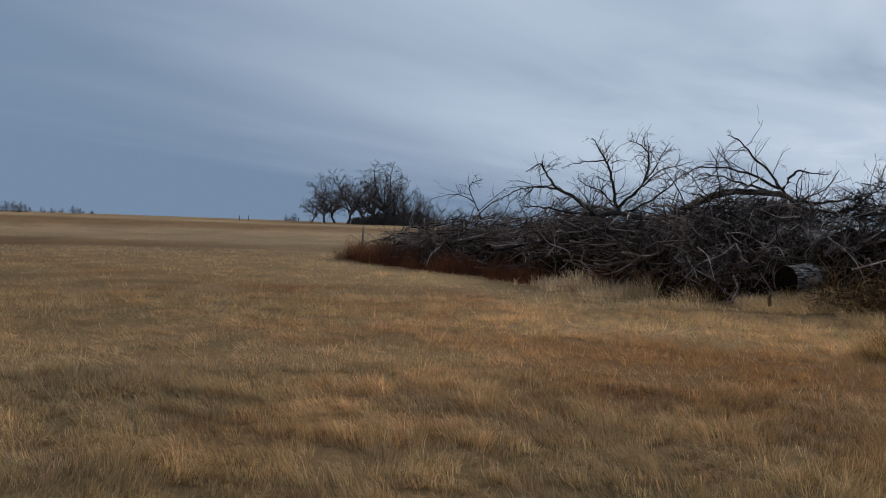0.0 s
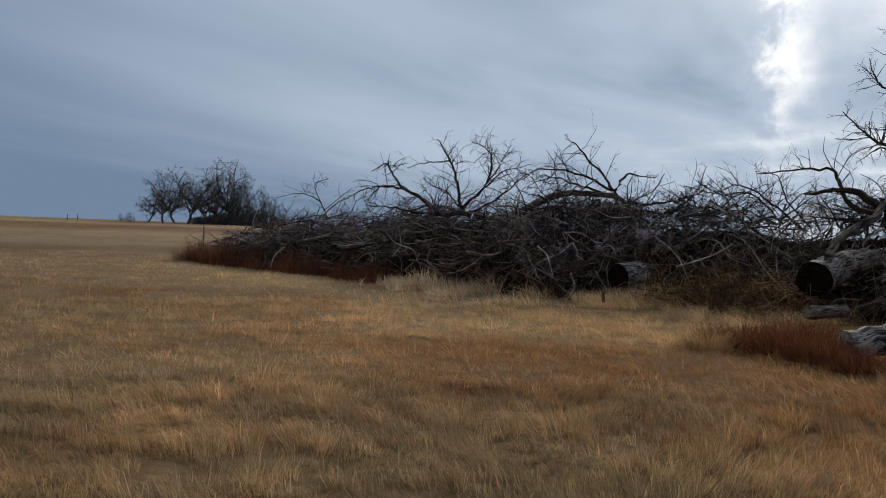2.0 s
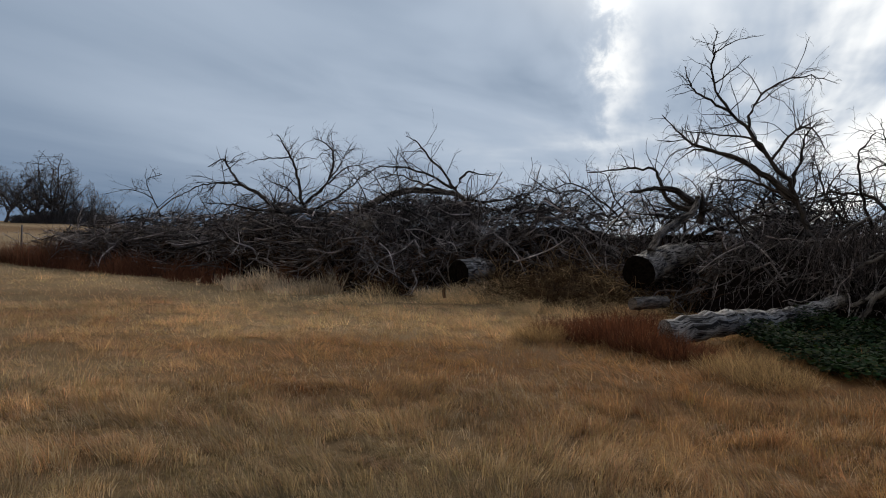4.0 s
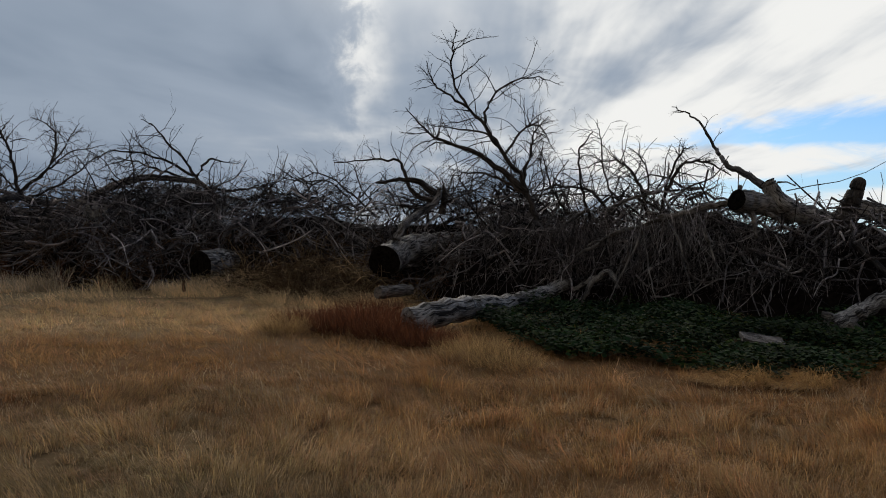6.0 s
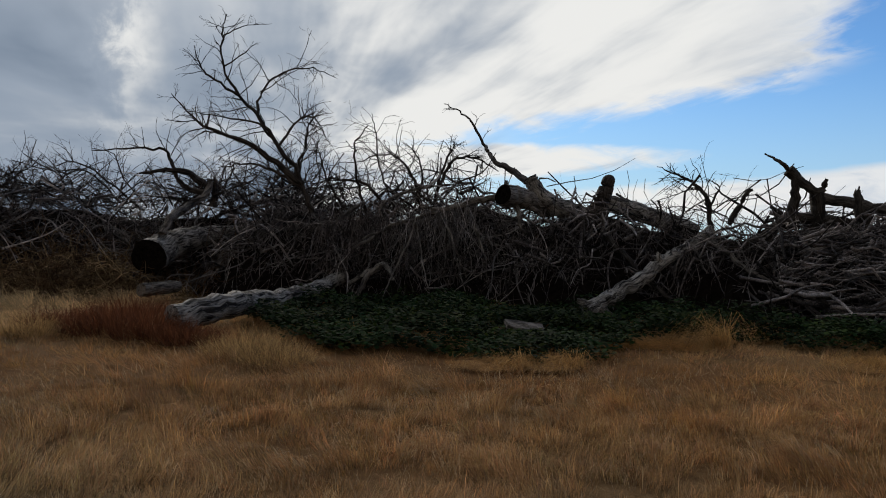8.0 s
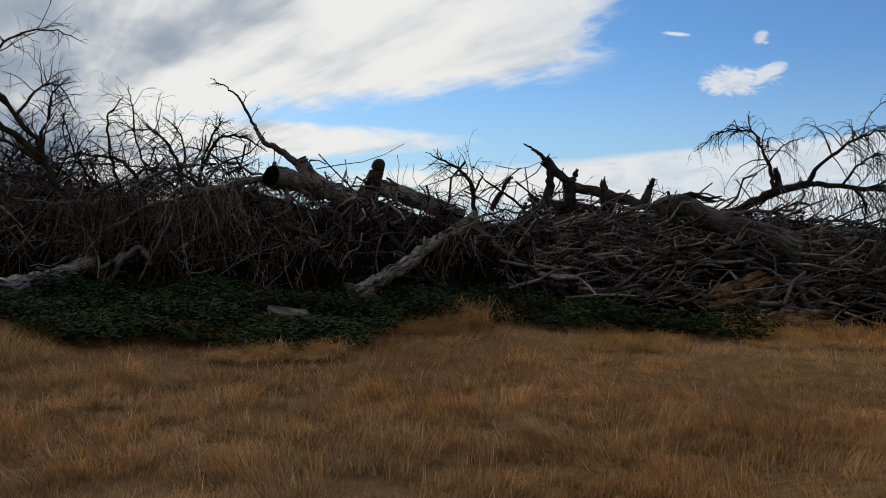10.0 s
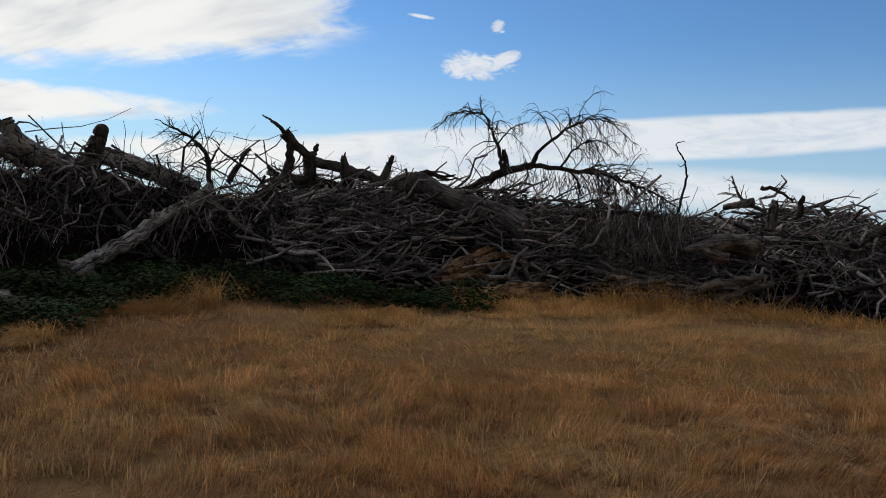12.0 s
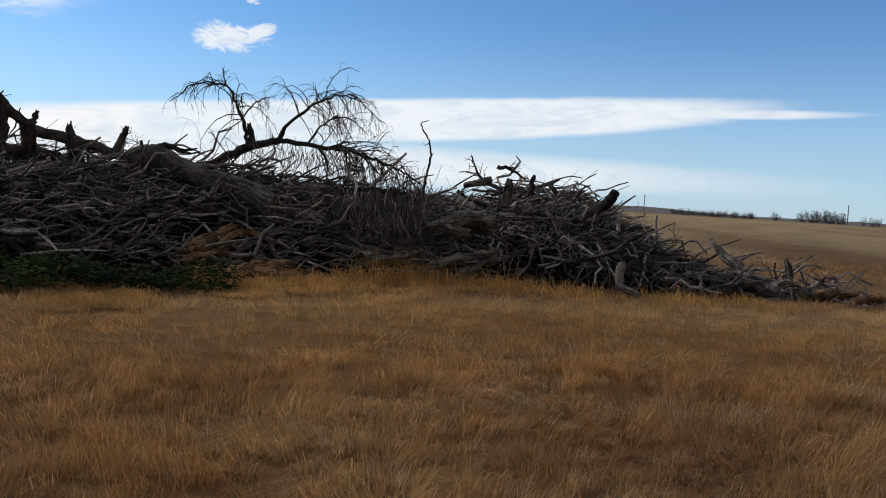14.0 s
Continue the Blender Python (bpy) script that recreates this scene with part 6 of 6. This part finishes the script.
# ---- the distance ----
def bare_tree(name, tall, spread, seed, fine=0.018, levels=4):
    """A leafless tree: a short trunk, limbs that sweep out and up to a rounded crown, and a haze of fine twigs."""
    r = np.random.default_rng(seed)
    groups = {}

    def shoot(start, head, long, thick, level):
        K = 6 if level < 2 else 4 if level < 3 else 3
        pts, h = [start], head / np.linalg.norm(head)
        for i in range(K - 1):
            h = h + r.normal(0, 0.17, 3) + np.array([0, 0, (0.0, 0.07, 0.05, 0.0, -0.04)[level]])
            h = h / np.linalg.norm(h)
            pts.append(pts[-1] + h * long / (K - 1))
        pts = np.array(pts)
        if level:
            # the crown keeps to a rounded outline
            mid = np.array([0, 0, tall * 0.46])
            over = np.linalg.norm((pts - mid) / (tall * 0.46, tall * 0.46, tall * 0.5), axis=1)[:, None]
            pts = mid + (pts - mid) / np.maximum(1.0, over * r.uniform(0.92, 1.08))
        groups.setdefault(level, []).append((pts, np.maximum(np.linspace(thick, thick * 0.5, K), fine)))
        if level >= levels:
            return
        for k in range((9, 5, 4, 4)[level]):
            i = K - 1 if (level and k == 0) else r.integers(1 if level else 3, K)
            away = pts[i] - np.array([0, 0, tall * 0.25])
            away = away / (np.linalg.norm(away) + 1e-6) * (1, 1, 0.8)
            out = r.normal(0, 1, 3)
            out /= np.linalg.norm(out)
            tip = pts[i] - pts[i - 1]
            tip /= np.linalg.norm(tip)
            if level == 0:
                a = 2.4 * k + r.normal(0, 0.3)
                reach = spread * (1.5 if k % 3 == 0 else 0.85 if k % 3 == 1 else 0.35) * r.uniform(0.8, 1.2)
                head = np.array([math.cos(a) * reach, math.sin(a) * reach, 1.0])
                shoot(pts[i], head, tall * (r.uniform(0.38, 0.46) if k % 3 == 0 else r.uniform(0.40, 0.48) if k % 3 == 1 else r.uniform(0.46, 0.56)), thick * r.uniform(0.4, 0.65), 1)
            else:
                shoot(pts[i], tip * 0.4 + away * 0.4 + out * 0.9, long * r.uniform(0.40, 0.56), thick * 0.5, level + 1)

    shoot(np.zeros(3), np.array([0, 0, 1.0]), tall * 0.24, tall * 0.026, 0)
    tree = thing(name, "bare winter tree on the far prairie", "tree", "far trees")
    trunk = groups[0] + groups[1]
    v, f = tubes(np.array([t[0] for t in trunk]), np.array([t[1] for t in trunk]), 6)
    part("trunk", mesh_from("trunk", v, [f], far_wood), tree)
    vs, fs, base = [], [], 0
    for lv in range(2, levels + 1):
        v, f = tubes(np.array([t[0] for t in groups[lv]]), np.array([t[1] for t in groups[lv]]), 3)
        vs.append(v)
        fs.append(f + base)
        base += len(v)
    part("crown", mesh_from("crown", np.vstack(vs), [np.vstack(fs)], far_wood), tree)
    return tree


def at_bearing(ang, d, z=0.0, turn=0.0, size=1.0, flat=1.0):
    x, y = d * math.sin(radians(ang)), d * math.cos(radians(ang))
    return pose(x, y, z + float(rise(x, y)) - 0.05, 0, 0, turn) @ Matrix.Diagonal((size, size, size * flat, 1))


def place(ob, ang, d, size=1.0, turn=0.0, z=0.0):
    ob.matrix_basis = at_bearing(ang, d, z, turn, size)
    ob.scale = (size,) * 3
    return ob


oak = bare_tree("bare_tree", 11.5, 0.95, 3)
elm = bare_tree("bare_tree", 11.5, 0.9, 8)
ash = bare_tree("bare_tree", 10.5, 0.95, 14)
place(oak, -6.7, 150, 1.06, 20)
place(elm, -4.4, 152, 1.1, 130)
place(ash, -8.3, 149, 0.95, 250)


def again(src, ang, d, size, turn, sink=0.05):
    x, y = d * math.sin(radians(ang)), d * math.cos(radians(ang))
    ob = copy_thing(src, pose(x, y, float(rise(x, y)) - sink, 0, 0, turn))
    ob.scale = (size,) * 3
    return ob


for src, ang, d, size, turn in ((oak, -5.5, 156, 0.96, 200), (ash, -3.4, 150, 1.0, 10), (oak, -2.7, 153, 0.78, 300), (elm, -1.9, 150, 0.62, 180), (ash, -1.2, 152, 0.55, 80), (elm, -7.6, 155, 0.82, 280), (ash, -5.0, 149, 1.0, 77),
                                (oak, -9.2, 156, 0.62, 100), (ash, -0.6, 156, 0.45, 33), (ash, 1.4, 150, 0.42, 300), (elm, 3.6, 150, 0.45, 40), (ash, 4.4, 152, 0.48, 190), (oak, 9.9, 160, 0.55, 90), (elm, 11.0, 158, 0.46, 10)):
    again(src, ang, d, size, turn)
shrub_rng = random.Random(5)
LOW = [place(bare_tree("bare_tree", 10.0, 1.0, 20 + k, 0.06, 3), a, 410, 0.6, 40 * k, -2.4) for k, a in enumerate((121.3, 123.1, 125.4))]
for ang, size in ((-28.4, 0.2), (-28.0, 0.22), (-27.6, 0.2), (-27.2, 0.16), (-26.3, 0.1), (-25.7, 0.11), (-25.2, 0.1), (-24.5, 0.17), (-24.1, 0.13), (-23.4, 0.09), (-10.9, 0.15), (-10.4, 0.2)):
    again(shrub_rng.choice(LOW), ang, 150 + shrub_rng.uniform(0, 20), size * 1.3, shrub_rng.uniform(0, 360), 3.6 * size)
for ang in [120.4 + 0.16 * k for k in range(32)]:
    again(shrub_rng.choice(LOW), ang + shrub_rng.uniform(-0.1, 0.1), 400 + shrub_rng.uniform(0, 30), shrub_rng.uniform(0.34, 0.46), shrub_rng.uniform(0, 360), 0.7)
for ang, size in ((126.8, 0.5), (127.0, 0.42), (128.3, 0.55), (128.6, 0.68), (129.0, 0.62), (129.2, 0.7), (129.9, 0.66), (130.4, 0.7), (130.8, 0.62), (129.4, 0.78), (129.7, 0.74), (130.2, 0.72), (130.6, 0.7), (132.0, 0.5), (132.4, 0.55), (132.9, 0.5), (133.4, 0.45)):
    again(shrub_rng.choice(LOW), ang, 400 + shrub_rng.uniform(0, 20), size * 1.05, shrub_rng.uniform(0, 360), 1.6 * size)


def thicket():
    """The dark undergrowth at the foot of the grove."""
    n = 2600
    ang, d = np.radians(rng.uniform(-6.4, -0.4, n)), rng.uniform(147, 158, n)
    mid = np.exp(-((np.degrees(ang) + 3.0) / 2.4) ** 2)
    x, y = d * np.sin(ang), d * np.cos(ang)
    base = np.stack([x, y, rise(x, y) - 0.05], 1)
    K = 4
    h = np.stack([rng.normal(0, 0.5, n), rng.normal(0, 0.5, n), np.ones(n)], 1)
    pts = [base]
    for i in range(K - 1):
        h = h + rng.normal(0, 0.3, (n, 3))
        h /= np.linalg.norm(h, axis=1, keepdims=True)
        pts.append(pts[-1] + h * ((1.0 + 2.8 * mid * rng.uniform(0.4, 1, n)) / (K - 1))[:, None])
    v, f = tubes(np.stack(pts, 1), np.full((n, K), 0.022), 3)
    tagged(new("thicket", mesh_from("thicket", v, [f], far_wood)), "dark leafless undergrowth below the far trees", "shrubs", kind="stuff")


thicket()


def post(name, label, ang, d, tall, radius, crossbar=False):
    p = thing(name, label, "post", "far posts")
    z = np.linspace(-0.1, tall, 4)
    v, f = tubes(np.stack([0 * z, 0 * z, z], 1)[None], np.linspace(radius, radius * 0.8, 4)[None], 8)
    part("pole" if crossbar else "shaft", mesh_from("shaft", v, [f, (24 + np.arange(8))[None]], far_wood), p)
    if crossbar:
        w = np.linspace(-0.9, 0.9, 3)
        v, f = tubes(np.stack([w, 0 * w, 0 * w + tall - 0.5], 1)[None], np.full((1, 3), 0.07), 6)
        part("crossarm", mesh_from("crossarm", v, [f], far_wood), p)
    p.matrix_basis = at_bearing(ang, d)
    return p


post("utility_pole", "distant wooden utility pole above the dry field", 118.47, 400, 8.6, 0.2, True)
post("utility_pole", "distant wooden utility pole beside bare trees", 131.08, 400, 9.0, 0.22, True)
for ang in (-14.1, -13.5, -10.1, -9.3):
    post("fence_post", "old wooden fence post at the field's edge", ang, 140, 0.9, 0.07)
post("fence_post", "old wooden fence post by the far end of the pile", -5.6, 44, 1.5, 0.05)


def ridge():
    """A low wooded rise on the far right horizon."""
    a = np.linspace(100, 150, 120)
    d = 1500.0
    top = 5.0 + 9.0 * lattice(a, a * 0, 9.0, 71) * np.clip((128 - a) / 8, 0.2, 1) + 1.5 * lattice(a, a * 0, 0.7, 72)
    x, y = np.sin(np.radians(a)), np.cos(np.radians(a))
    v = np.vstack([np.stack([x * (d - 120), y * (d - 120), np.full(120, -1.0)], 1), np.stack([x * d, y * d, top], 1), np.stack([x * (d + 200), y * (d + 200), np.full(120, -1.0)], 1)])
    k = np.arange(119)
    quad = np.concatenate([np.stack([k, k + 1, k + 121, k + 120], 1), np.stack([k + 120, k + 121, k + 241, k + 240], 1)])
    # greyed and lightened tint, carrying the haze of distance
    tint = np.tile(np.array([0.19, 0.175, 0.175]), (360, 1))
    tagged(new("backdrop", mesh_from("backdrop", v, [quad], thatch, tint, True)), "low dark wooded rise on the horizon", "hill", kind="structure")


ridge()


def slab():
    """A split, weathered slab of wood lying tilted among the nettles."""
    bm = bmesh.new()
    bmesh.ops.create_cube(bm, size=1.0)
    bmesh.ops.subdivide_edges(bm, edges=bm.edges[:], cuts=4, use_grid_fill=True)
    for v in bm.verts:
        v.co.x *= 0.28 * (1.2 - 0.5 * v.co.y)
        v.co.y *= 0.6
        v.co.z = v.co.z * 0.06 + 0.03 * noise.noise(v.co * 4.0)
        v.co.x += 0.03 * noise.noise(v.co * 7.0)
    me = bpy.data.meshes.new("slab")
    bm.to_mesh(me)
    at = me.attributes.new("grain", "FLOAT_VECTOR", "POINT")
    at.data.foreach_set("vector", np.array([(v.co.x, v.co.y * 0.2, v.co.z) for v in bm.verts], np.float32).ravel())
    bm.free()
    me.materials.append(bark_grey)
    ob = tagged(new("slab", me), "weathered grey slab of wood lying in nettles", "plank")
    ob.matrix_basis = pose(10.92, 6.13, 0.19, 9, -16, 42)


slab()


def leaf_clump(label, x, y, z, radius, count, tint):
    """Withered leaves still clinging to a branch."""
    c = np.array([x, y, z]) + rng.normal(0, radius * 0.5, (count, 3))
    d = rng.normal(0, 1, (count, 3))
    d /= np.linalg.norm(d, axis=1, keepdims=True)
    s = np.cross(d, rng.normal(0, 1, (count, 3)))
    s /= np.linalg.norm(s, axis=1, keepdims=True)
    size = rng.uniform(0.03, 0.06, (count, 1))
    v = np.stack([c, c + d * size + s * size * 0.6, c + d * size * 2, c + d * size - s * size * 0.6], 1).reshape(-1, 3)
    q = np.arange(count)[:, None] * 4 + np.array([[0, 1, 2, 3]])
    me = mesh_from("leaf_clump", v, [np.concatenate([q[:, [0, 1, 2]], q[:, [0, 2, 3]]])], leaf_mat, np.tile(np.array(tint), (count * 4, 1)))
    tagged(new("leaf_clump", me), label, "leaves", kind="stuff")


leaf_clump("pale withered leaves caught in the brush", 6.21, 20.86, 1.76, 0.28, 260, (0.30, 0.27, 0.235))
